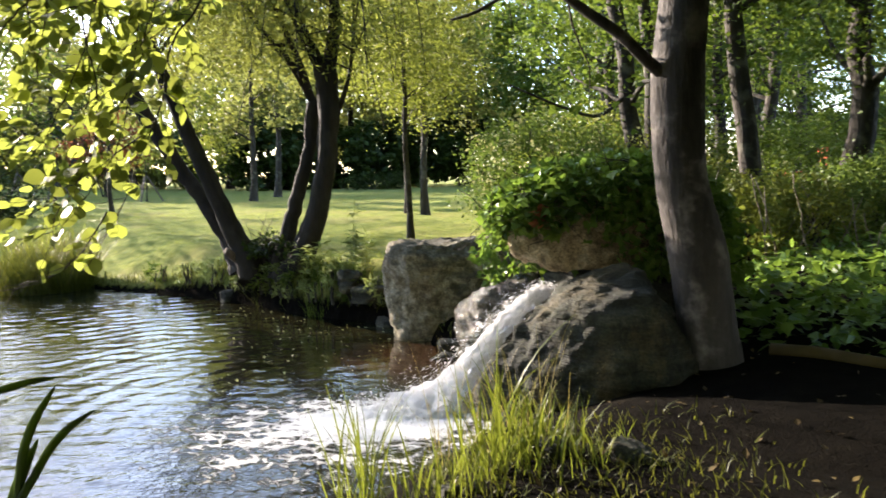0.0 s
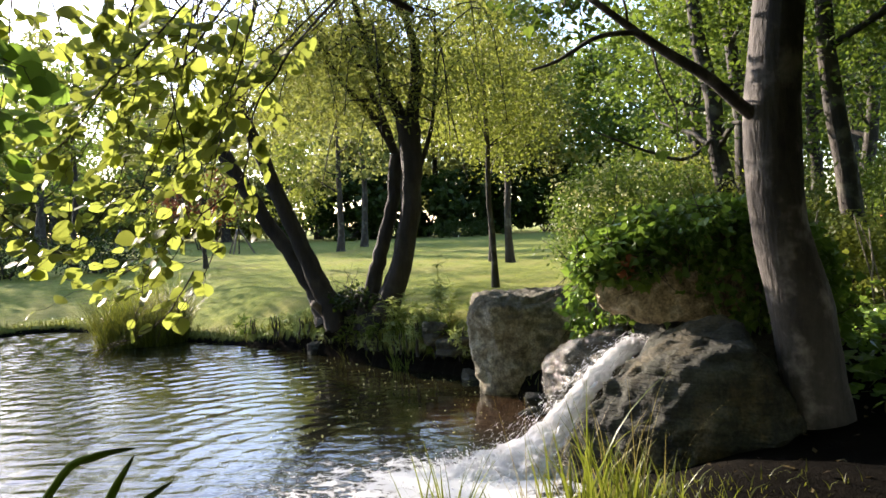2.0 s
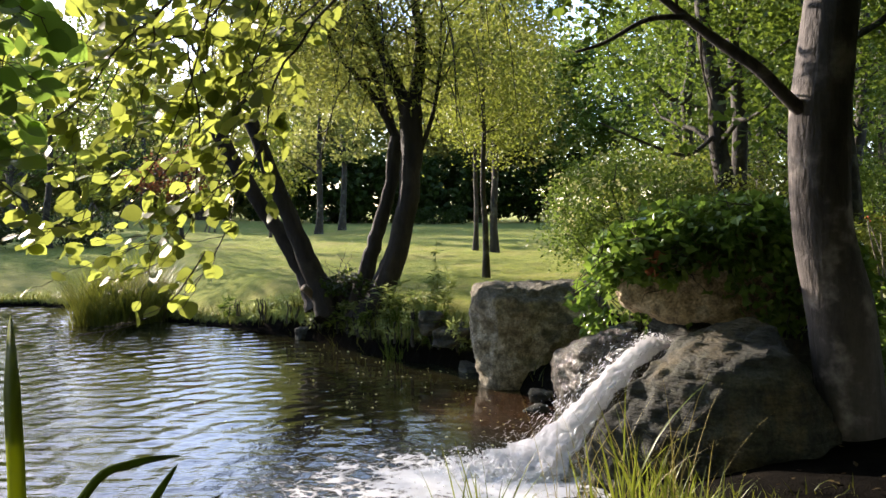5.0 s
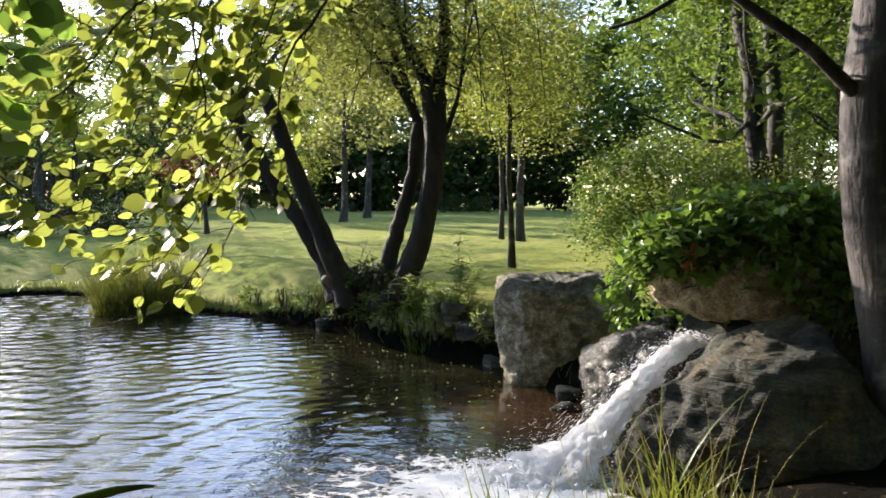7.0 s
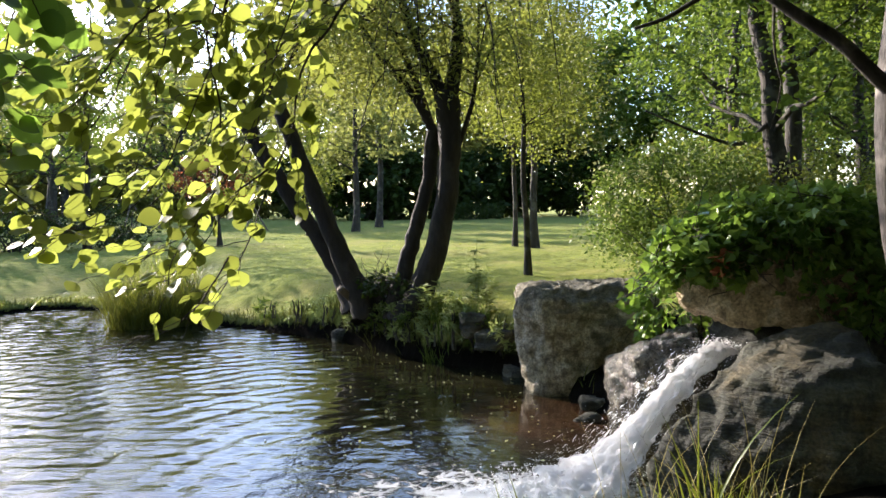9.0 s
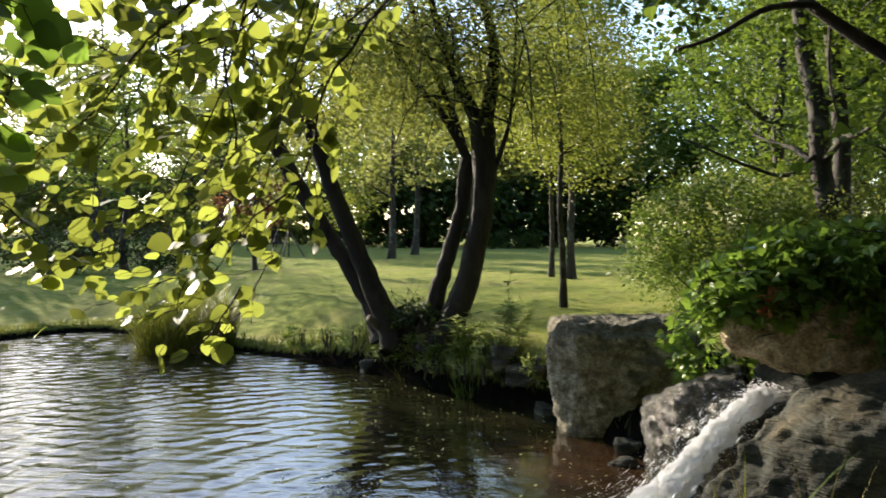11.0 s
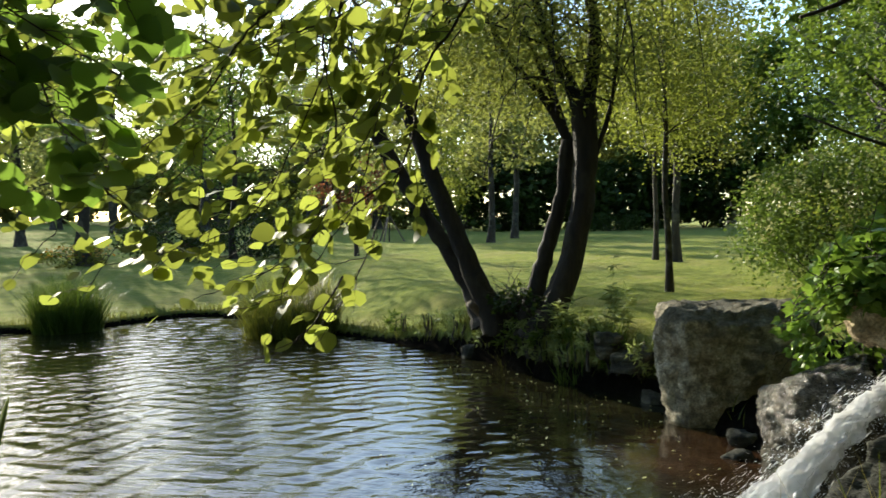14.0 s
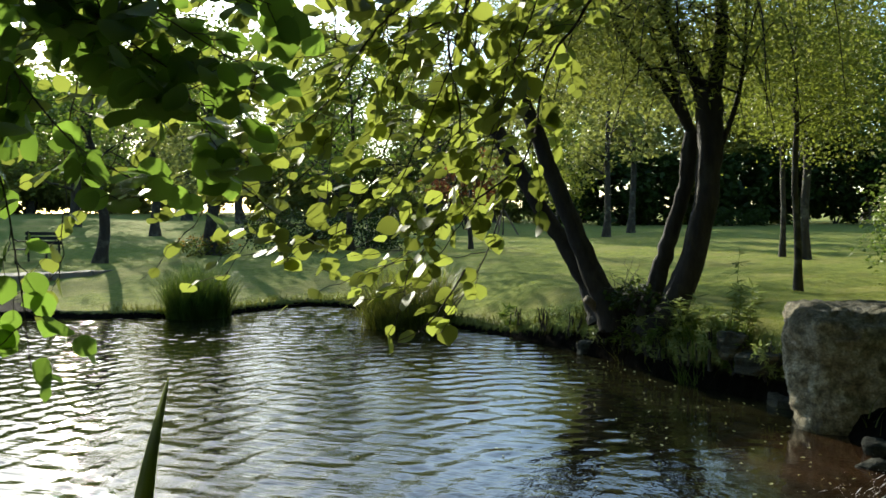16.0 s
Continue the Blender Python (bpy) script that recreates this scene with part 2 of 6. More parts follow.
def water_material():
    """Murky pond water: ripples spread from the fall; foam lies where it lands and drifts off in flakes."""
    m, nt, p = material("water")
    pos = position(nt)
    dx, dy = calc(nt, "SUBTRACT", pos[0], 0.35), calc(nt, "SUBTRACT", pos[1], 5.1)
    dist = calc(nt, "SQRT", calc(nt, "ADD", calc(nt, "MULTIPLY", dx, dx), calc(nt, "MULTIPLY", calc(nt, "MULTIPLY", dy, dy), 1.9)))
    # foam: dense at the foot of the fall, then a torn lace that thins out
    ex, ey = calc(nt, "SUBTRACT", pos[0], 0.10), calc(nt, "SUBTRACT", pos[1], 4.9)
    out = calc(nt, "SQRT", calc(nt, "ADD", calc(nt, "MULTIPLY", ex, ex), calc(nt, "MULTIPLY", calc(nt, "MULTIPLY", ey, ey), 1.5)))
    tc = nt.nodes.new("ShaderNodeTexCoord")
    warp = nt.nodes.new("ShaderNodeTexNoise")
    warp.inputs["Scale"].default_value, warp.inputs["Detail"].default_value = 3.0, 4.0
    link(nt, tc.outputs["Object"], warp.inputs["Vector"])
    shifted = mix(nt, 0.3, tc.outputs["Object"], warp.outputs["Color"], "ADD")
    cells = nt.nodes.new("ShaderNodeTexVoronoi")
    cells.feature = "DISTANCE_TO_EDGE"
    cells.inputs["Scale"].default_value = 9.0
    link(nt, shifted, cells.inputs["Vector"])
    lace = calc(nt, "SUBTRACT", 1.0, steps(nt, cells.outputs["Distance"], 0.0, 0.22))
    churn = noise_tex(nt, 4.0, 7, 0.72, stretch=(1, 1.4, 1))
    flake = noise_tex(nt, 42, 5, 0.8, stretch=(0.8, 1.4, 1))
    dense = calc(nt, "ADD", calc(nt, "SUBTRACT", 0.48, calc(nt, "MULTIPLY", steps(nt, out, 0.5, 2.7), 0.35)), calc(nt, "SUBTRACT", 0.16, calc(nt, "MULTIPLY", steps(nt, dist, 0.2, 0.9), 0.16)))
    level = calc(nt, "ADD", calc(nt, "ADD", calc(nt, "MULTIPLY", churn, 0.62), calc(nt, "MULTIPLY", flake, 0.40)), calc(nt, "MULTIPLY", lace, 0.08))
    foam = steps(nt, calc(nt, "ADD", level, dense), 0.985, 1.075)
    base = ramp(nt, noise_tex(nt, 1.1, 4), [(0.3, (0.010, 0.010, 0.0045)), (0.7, (0.021, 0.020, 0.009))])
    sx, sy = calc(nt, "SUBTRACT", pos[0], 0.9), calc(nt, "SUBTRACT", pos[1], 6.9)
    shoal = calc(nt, "SUBTRACT", 1.0, steps(nt, calc(nt, "ADD", calc(nt, "MULTIPLY", sx, sx), calc(nt, "MULTIPLY", sy, sy)), 0.1, 1.3))
    base = mix(nt, calc(nt, "MULTIPLY", shoal, 0.8), base, (0.055, 0.026, 0.012))
    link(nt, mix(nt, foam, base, (0.58, 0.60, 0.62)), p.inputs["Base Color"])
    link(nt, calc(nt, "ADD", 0.015, calc(nt, "MULTIPLY", foam, 0.6)), p.inputs["Roughness"])
    p.inputs["IOR"].default_value = 1.33
    p.inputs["Specular IOR Level"].default_value = 1.0
    # long ripples, rings round the fall, chop near it
    swell = noise_tex(nt, 1.7, 2, 0.5, stretch=(0.4, 1.8, 1))
    chop = noise_tex(nt, 5.0, 2, 0.5, stretch=(0.3, 1.7, 1))
    near = calc(nt, "SUBTRACT", 1.0, steps(nt, out, 0.8, 3.4))
    boil = noise_tex(nt, 8, 3, 0.55)
    lee = calc(nt, "SUBTRACT", 1.0, calc(nt, "MULTIPLY", steps(nt, calc(nt, "ADD", pos[0], calc(nt, "MULTIPLY", swell, 1.2)), -1.9, -0.1), 0.85))
    gust = calc(nt, "ADD", 0.35, calc(nt, "MULTIPLY", steps(nt, noise_tex(nt, 0.55, 2), 0.35, 0.65), 0.8))
    lee = calc(nt, "MULTIPLY", lee, gust)
    wrinkle = noise_tex(nt, 13.0, 3, 0.55, stretch=(0.45, 1.5, 1))
    n = bump(nt, p, calc(nt, "MULTIPLY", chop, lee), 0.7, 0.016)
    n = bump(nt, p, calc(nt, "MULTIPLY", wrinkle, lee), 0.6, 0.004, n)
    n = bump(nt, p, calc(nt, "MULTIPLY", boil, near), 0.6, 0.022, n)
    bump(nt, p, foam, 0.8, 0.02, n)
    return m


def fall_material(name, parting):
    m, nt, p = material(name)
    streak = noise_tex(nt, 14, 6, 0.75, coord="UV", stretch=(8.0, 1.0, 1))
    fine = noise_tex(nt, 60, 4, 0.7)
    link(nt, ramp(nt, streak, [(0.32, (0.88, 0.89, 0.90)), (0.5, (0.95, 0.95, 0.96))]), p.inputs["Base Color"])
    p.inputs["Roughness"].default_value = 0.8
    tr = nt.nodes.new("ShaderNodeBsdfTranslucent")
    tr.inputs["Color"].default_value = (0.95, 0.96, 0.97, 1)
    mx = nt.nodes.new("ShaderNodeMixShader")
    mx.inputs[0].default_value = 0.6
    link(nt, p.outputs[0], mx.inputs[1])
    link(nt, tr.outputs[0], mx.inputs[2])
    # strands part towards the edges of the fall
    tc = nt.nodes.new("ShaderNodeTexCoord")
    uv = nt.nodes.new("ShaderNodeSeparateXYZ")
    link(nt, tc.outputs["UV"], uv.inputs["Vector"])
    edge = calc(nt, "MULTIPLY", calc(nt, "ABSOLUTE", calc(nt, "SUBTRACT", uv.outputs[0], 0.5)), 2.0)
    strand = noise_tex(nt, 7, 7, 0.78, coord="UV", stretch=(4.0, 1.3, 1))
    gap = steps(nt, calc(nt, "ADD", calc(nt, "MULTIPLY", edge, 0.55), strand), 1.0, 1.2) if parting else None
    if parting:
        clear = nt.nodes.new("ShaderNodeBsdfTransparent")
        mt = nt.nodes.new("ShaderNodeMixShader")
        link(nt, gap, mt.inputs[0])
        link(nt, mx.outputs[0], mt.inputs[1])
        link(nt, clear.outputs[0], mt.inputs[2])
        link(nt, mt.outputs[0], nt.nodes["Material Output"].inputs["Surface"])
    else:
        link(nt, mx.outputs[0], nt.nodes["Material Output"].inputs["Surface"])
    n = bump(nt, p, streak, 0.45, 0.01)
    bump(nt, p, fine, 0.6, 0.012, n)
    return m


M["ground"], M["water"] = ground_material(), water_material()
M["white_water"], M["fall"] = fall_material("white_water", False), fall_material("fall", True)

# ---- mesh tools ----
def mesh_from(name, verts, faces, mat, smooth=True):
    """A mesh from an array of vertices and arrays of faces, one array for each number of corners."""
    me = bpy.data.meshes.new(name)
    verts = np.asarray(verts, np.float32).reshape(-1, 3)
    faces = [np.asarray(f, np.int32) for f in faces if len(f)]
    me.vertices.add(len(verts))
    me.vertices.foreach_set("co", verts.ravel())
    total = np.concatenate([np.full(len(f), f.shape[1], np.int32) for f in faces])
    idx = np.concatenate([f.ravel() for f in faces])
    me.loops.add(len(idx))
    me.loops.foreach_set("vertex_index", idx)
    me.polygons.add(len(total))
    me.polygons.foreach_set("loop_start", np.concatenate([[0], np.cumsum(total)[:-1]]).astype(np.int32))
    me.polygons.foreach_set("use_smooth", np.full(len(total), smooth))
    me.update(calc_edges=True)
    me.validate()
    me.materials.append(mat)
    return me


def put(name, me, parent=None, label=""):
    ob = new(name, me)
    ob.parent = parent
    return tagged(ob, label)


def part(name, bm, mat, parent=None, label=""):
    me = bpy.data.meshes.new(name)
    bm.to_mesh(me)
    bm.free()
    me.materials.append(mat)
    return put(name, me, parent, label)


def thing(name, at, label, category, group="", kind=""):
    e = new(name)
    e.location = at
    e.empty_display_size = 0.1
    return tagged(e, label, category, group, kind)


class Tubes:
    """Collects tapered limbs into one mesh."""

    def __init__(self):
        self.v, self.f, self.n = [], [], 0

    def add(self, pts, radii, sides=8, rough=0.0, rng=None):
        pts = np.asarray(pts, float)
        m = len(pts)
        tan = np.gradient(pts, axis=0)
        tan /= np.linalg.norm(tan, axis=1)[:, None] + 1e-9
        ref = np.array([0.31, 0.87, 0.1]) if abs(tan[0][2]) > 0.7 else np.array([0, 0, 1.0])
        a = np.cross(tan, ref)
        a /= np.linalg.norm(a, axis=1)[:, None] + 1e-9
        b = np.cross(tan, a)
        ang = np.linspace(0, 2 * np.pi, sides, endpoint=False)
        r = np.asarray(radii, float)[:, None] * np.ones((m, sides))
        if rough and rng is not None:
            r = r * (1 + rough * (rng.random((1, sides)) - 0.5) + rough * 0.7 * (rng.random((m, sides)) - 0.5))
        ring = pts[:, None] + r[..., None] * (np.cos(ang)[None, :, None] * a[:, None] + np.sin(ang)[None, :, None] * b[:, None])
        i = np.arange(m - 1)[:, None] * sides
        j = np.arange(sides)[None]
        k = (j + 1) % sides
        quads = np.stack([i + j, i + k, i + sides + k, i + sides + j], -1).reshape(-1, 4) + self.n
        self.v.append(ring.reshape(-1, 3))
        self.f.append(quads)
        self.n += m * sides
        cap = np.concatenate([self.v[-1], pts[-1:]])
        self.v[-1] = cap
        tip = self.n
        base = self.n - sides
        self.f.append(np.stack([base + ang.argsort(), base + (ang.argsort() + 1) % sides, np.full(sides, tip), np.full(sides, tip)], -1)[:, [0, 1, 2, 2]])
        self.n += 1
        return self

    def mesh(self, name, mat):
        f = np.concatenate(self.f)
        tri = f[:, 2] == f[:, 3]
        return mesh_from(name, np.concatenate(self.v), [f[~tri], f[tri][:, :3]], mat)


def smooth_line(pts, n):
    """A rounded line of n points through pts."""
    pts = np.asarray(pts, float)
    m = len(pts)
    t = np.linspace(0, m - 1, n)
    i = np.clip(t.astype(int), 0, m - 2)
    u = (t - i)[:, None]
    g = lambda k: pts[np.clip(k, 0, m - 1)]
    p0, p1, p2, p3 = g(i - 1), g(i), g(i + 1), g(i + 2)
    return 0.5 * (2 * p1 + (p2 - p0) * u + (2 * p0 - 5 * p1 + 4 * p2 - p3) * u ** 2 + (3 * p1 - p0 - 3 * p2 + p3) * u ** 3)


DIAMOND = (np.array([(0, 0, 0), (0.34, 0.42, 0.06), (0, 1, -0.04), (-0.34, 0.42, 0.06)]), np.array([(0, 1, 2, 3)]))
NARROW = (np.array([(0, 0, 0), (0.13, 0.4, 0.03), (0, 1, -0.08), (-0.13, 0.4, 0.03)]), np.array([(0, 1, 2, 3)]))
LOBED = (np.array([(0, 0, 0), (0.38, 0.08, 0.05), (0.46, 0.42, 0.03), (0.2, 0.62, 0.0), (0, 1, -0.1), (-0.2, 0.62, 0.0), (-0.46, 0.42, 0.03), (-0.38, 0.08, 0.05)]),
         np.array([(0, 1, 2, 3), (0, 3, 4, 5), (0, 5, 6, 7)]))
ROUND = (np.array([(0, 0, 0), (0.28, 0.14, 0.04), (0.43, 0.45, 0.07), (0.33, 0.8, 0.03), (0, 1.0, -0.04), (-0.33, 0.8, 0.03), (-0.43, 0.45, 0.07), (-0.28, 0.14, 0.04), (0, 0.5, -0.03)]),
         np.array([(0, 1, 2, 8), (8, 2, 3, 4), (8, 4, 5, 6), (0, 8, 6, 7)]))


def leaves_mesh(name, pts, size, shape, mat, rng, droop=0.0, flat=0.5, aim=None):
    """Many leaves, each an island: at pts, turned at random; droop tips them down, flat lays them level, aim sets their way."""
    pts = np.asarray(pts, float)
    n = len(pts)
    tv, tf = shape
    way = rng.normal(size=(n, 3)) if aim is None else np.asarray(aim, float) + 0.5 * rng.normal(size=(n, 3))
    way[:, 2] = way[:, 2] * 0.6 - droop
    way /= np.linalg.norm(way, axis=1)[:, None] + 1e-9
    up = rng.normal(size=(n, 3)) * (1 - flat) + np.array([0, 0, 1.0]) * flat
    side = np.cross(way, up)
    side /= np.linalg.norm(side, axis=1)[:, None] + 1e-9
    nor = np.cross(side, way)
    s = (size * rng.uniform(0.6, 1.25, n))[:, None, None]
    v = pts[:, None] + s * (tv[None, :, 0:1] * side[:, None] + tv[None, :, 1:2] * way[:, None] + tv[None, :, 2:3] * nor[:, None])
    f = (tf[None] + (np.arange(n) * len(tv))[:, None, None]).reshape(-1, tf.shape[1])
    return mesh_from(name, v, [f], mat, smooth=False)


def blades_mesh(name, roots, height, width, mat, rng, lean=0.35, seg=4, bend=0.5):
    """Grass-like blades: curved, tapering strips rising from roots."""
    roots = np.asarray(roots, float)
    n = len(roots)
    h = height * rng.uniform(0.45, 1.15, n)
    a = rng.uniform(0, 2 * np.pi, n)
    out = np.stack([np.cos(a), np.sin(a), np.zeros(n)], 1)
    tilt = rng.uniform(0.05, 1, n) * lean
    side = np.stack([-np.sin(a + rng.normal(0, .6, n)), np.cos(a), np.zeros(n)], 1)
    t = np.linspace(0, 1, seg + 1)
    b = rng.uniform(0.2, 1, n) * bend
    off = (tilt[:, None] * t + b[:, None] * t ** 2.5)[..., None] * out[:, None] * h[:, None, None]
    zz = (t[None] * (1 - 0.35 * b[:, None] * t[None] ** 2)) * h[:, None]
    c = roots[:, None] + off
    c[..., 2] += zz
    w = (width * rng.uniform(0.6, 1.2, n))[:, None] * (1 - t[None] ** 1.6 * 0.95) * 0.5
    l, r = c - w[..., None] * side[:, None], c + w[..., None] * side[:, None]
    v = np.stack([l, r], 2).reshape(-1, 3)
    k = 2 * (seg + 1)
    q = np.array([(2 * i, 2 * i + 1, 2 * i + 3, 2 * i + 2) for i in range(seg)])
    f = (q[None] + (np.arange(n) * k)[:, None, None]).reshape(-1, 4)
    return mesh_from(name, v, [f], mat, smooth=True)


# ---- lie of the land ----
POND = np.array([(0.95, 7.5), (0.62, 8.6), (0.2, 9.05), (-0.2, 9.35), (-0.65, 9.78), (-1.15, 10.45), (-1.85, 11.2), (-2.6, 11.9), (-3.4, 12.5), (-4.2, 13.0),
                 (-5.3, 13.9), (-6.4, 14.75), (-7.2, 15.2), (-7.9, 15.1), (-8.3, 14.2), (-8.6, 13.4), (-9.3, 12.9), (-10.3, 12.5), (-12.5, 11.8), (-16, 10.5), (-19, 6),
                 (-16, 1.5), (-10, 0.2), (-5, 0.7), (-3, 1.2), (-1.6, 1.75), (-0.8, 2.15), (-0.2, 2.65), (0.1, 3.25), (0.45, 3.85), (0.85, 4.35), (1.1, 4.8), (1.3, 5.4), (1.3, 6.2), (1.15, 6.9)])


def pond_distance(x, y):
    """How far outside the pond a place is; negative inside."""
    p = np.stack([np.ravel(x), np.ravel(y)], 1)
    best = np.full(len(p), 1e9)
    inside = np.zeros(len(p), bool)
    for a, b in zip(POND, np.roll(POND, -1, 0)):
        e = b - a
        t = np.clip(((p - a) @ e) / (e @ e), 0, 1)
        best = np.minimum(best, np.linalg.norm(p - a - t[:, None] * e, axis=1))
        cross = ((a[1] > p[:, 1]) != (b[1] > p[:, 1])) & (p[:, 0] < (b[0] - a[0]) * (p[:, 1] - a[1]) / (b[1] - a[1] + 1e-12) + a[0])
        inside ^= cross
    return np.where(inside, -best, best).reshape(np.shape(x))


def sstep(v, a, b):
    t = np.clip((v - a) / (b - a), 0, 1)
    return t * t * (3 - 2 * t)


def land(x, y):
    x, y = np.asarray(x, float), np.asarray(y, float)
    d = pond_distance(x, y)
    lawn = 0.58 + 0.005 * np.clip(y - 10, 0, 60) + 0.03 * np.clip(-x - 8, 0, 45) * sstep(y, 14, 40)
    near = 0.24 + 0.05 * np.clip(x, 0, 4)
    level = near + (lawn - near) * sstep(y + 0.35 * x, 5.0, 9.0)
    wob = 0.03 * np.sin(x * 2.3 + 1.7 * np.sin(y * 1.9)) + 0.02 * np.sin(y * 5.1 + x * 3.7)
    lip = np.minimum(0.11 + 0.31 * sstep(x, -3.2, -1.7) * sstep(y, 7, 9), level * 0.75)
    run = 1.0 + 4.5 * sstep(-x, 2.2, 6.0)
    bank = lip * sstep(d, -0.02, 0.10) + (level - lip) * sstep(d / run, 0.03, 1.0) + wob * sstep(d, 0.1, 0.6) * np.clip(1.2 - 0.02 * y, 0.2, 1)
    return np.where(d > 0, bank, -0.5 * sstep(-d, 0.0, 0.6) - 0.03)


def ground_z(x, y):
    return float(land(np.array([x]), np.array([y]))[0])

# ---- ground and water ----
def uneven(lo, fine_lo, fine_hi, hi, step, n):
    a = np.arange(fine_lo, fine_hi, step)
    left = fine_lo - np.geomspace(step, fine_lo - lo, n)[::-1]
    right = fine_hi + np.geomspace(step, hi - fine_hi, n) - step
    return np.concatenate([left, a, right])


gx = uneven(-900, -14, 7, 900, 0.11, 44)
gy = uneven(-700, -2, 20, 1500, 0.11, 60)
GX, GY = np.meshgrid(gx, gy)
GZ = land(GX, GY)
nx, ny = len(gx), len(gy)
q = (np.arange(ny - 1)[:, None] * nx + np.arange(nx - 1)[None]).ravel()
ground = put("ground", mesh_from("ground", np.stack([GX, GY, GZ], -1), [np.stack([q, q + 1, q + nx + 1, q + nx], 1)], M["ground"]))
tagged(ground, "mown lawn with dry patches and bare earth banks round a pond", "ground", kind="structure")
D = pond_distance(GX, GY)
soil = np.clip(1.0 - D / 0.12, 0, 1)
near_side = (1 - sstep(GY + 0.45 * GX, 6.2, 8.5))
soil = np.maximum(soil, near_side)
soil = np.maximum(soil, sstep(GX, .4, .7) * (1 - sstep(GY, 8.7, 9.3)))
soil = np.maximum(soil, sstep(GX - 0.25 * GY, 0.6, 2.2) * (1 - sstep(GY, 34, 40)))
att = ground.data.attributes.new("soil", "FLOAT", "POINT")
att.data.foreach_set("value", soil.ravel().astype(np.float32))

def waves(x, y):
    """Height of the ripples: arcs running out from the fall, crossed by a light breeze; calmer in the lee of the boulders."""
    drift = np.sin(1.3 * x + .7 * y) + np.sin(-.8 * x + 1.9 * y + 1.0) + .6 * np.sin(2.9 * x - 1.1 * y + 2.0)
    r = np.hypot(x - .5, y - 5.3)
    z = .0024 * np.sin(2 * np.pi * r / .31 + 1.1 * drift) + .0014 * np.sin(2 * np.pi * r / .21 - 1.7 * drift)
    r_w = np.random.default_rng(77)
    for k in range(16):
        length = r_w.uniform(.16, .33)
        a = r_w.normal(1.45, .42)
        lull = .6 + .4 * np.sin(r_w.uniform(.4, 1.1) * x + r_w.uniform(.4, 1.1) * y + r_w.uniform(0, 6))
        z = z + .0038 * length * lull * np.sin(2 * np.pi / length * (math.cos(a) * x + math.sin(a) * y) + r_w.uniform(0, 6) + .4 * drift)
    return z * (1 - .78 * sstep(x + .08 * (y - 8), -2.7, .3))


wx, wy = np.meshgrid(np.concatenate([np.linspace(-21, -10.6, 34), np.arange(-10.3, 1.8, .043)]), np.concatenate([np.linspace(-.5, 3.2, 14), np.arange(3.4, 15.7, .043)]))
ny_w, nx_w = wx.shape
q = (np.arange(ny_w - 1)[:, None] * nx_w + np.arange(nx_w - 1)[None]).ravel()
water = put("water", mesh_from("water", np.stack([wx, wy, waves(wx, wy)], -1), [np.stack([q, q + 1, q + nx_w + 1, q + nx_w], 1)], M["water"]))
tagged(water, "rippling murky brown pond water with drifting white foam", "water", kind="structure")

# ---- rocks and the fall ----
def rock(name, pts, mat, label, seed, voxel=0.035, rough=0.10, worn=2):
    """A worn stone: the hull of a few corners, rounded, then broken up at two sizes."""
    bm = bmesh.new()
    for p in pts:
        bm.verts.new(p)
    hull = bmesh.ops.convex_hull(bm, input=bm.verts)
    bmesh.ops.delete(bm, geom=[g for g in hull["geom_interior"] if isinstance(g, bmesh.types.BMVert)], context="VERTS")
    bmesh.ops.triangulate(bm, faces=bm.faces)
    bmesh.ops.recalc_face_normals(bm, faces=bm.faces)
    c = sum((v.co for v in bm.verts), Vector()) / len(bm.verts)
    for _ in range(9):
        long = [e for e in bm.edges if e.calc_length() > voxel * 1.6]
        if not long:
            break
        bmesh.ops.subdivide_edges(bm, edges=long, cuts=1, use_grid_fill=False)
        bmesh.ops.triangulate(bm, faces=[f for f in bm.faces if len(f.verts) > 3])
        if len(bm.faces) > 30000:
            break
    for _ in range(worn):
        bmesh.ops.smooth_vert(bm, verts=bm.verts, factor=0.5, use_axis_x=True, use_axis_y=True, use_axis_z=True)
    bm.normal_update()
    off = Vector((seed * 7.3, seed * 3.1, seed * 5.7))
    for v in bm.verts:
        p = v.co + off
        big = noise.fractal(p * 2.1, 1.0, 2.0, 3) * rough
        crag = (noise.ridged_multi_fractal(p * 4.5, 0.9, 2.1, 4, 0.9, 1.8) - 1.0) * rough * 0.38
        cell = noise.voronoi(p * 3.2)[0]
        chip = (cell[1] - cell[0] - 0.25) * rough * 0.3
        ledge = noise.noise(Vector((p.x * 1.5, p.y * 1.5, p.z * 13))) * rough * 0.3
        grit = noise.fractal(p * 8, 0.55, 2.2, 5) * 0.022 + noise.noise(p * 31) * 0.004
        v.co += v.normal * (big * 0.7 + crag + chip + ledge + grit)
    for f in bm.faces:
        f.smooth = True
    ob = part(name, bm, mat)
    return tagged(ob, label, "rock")


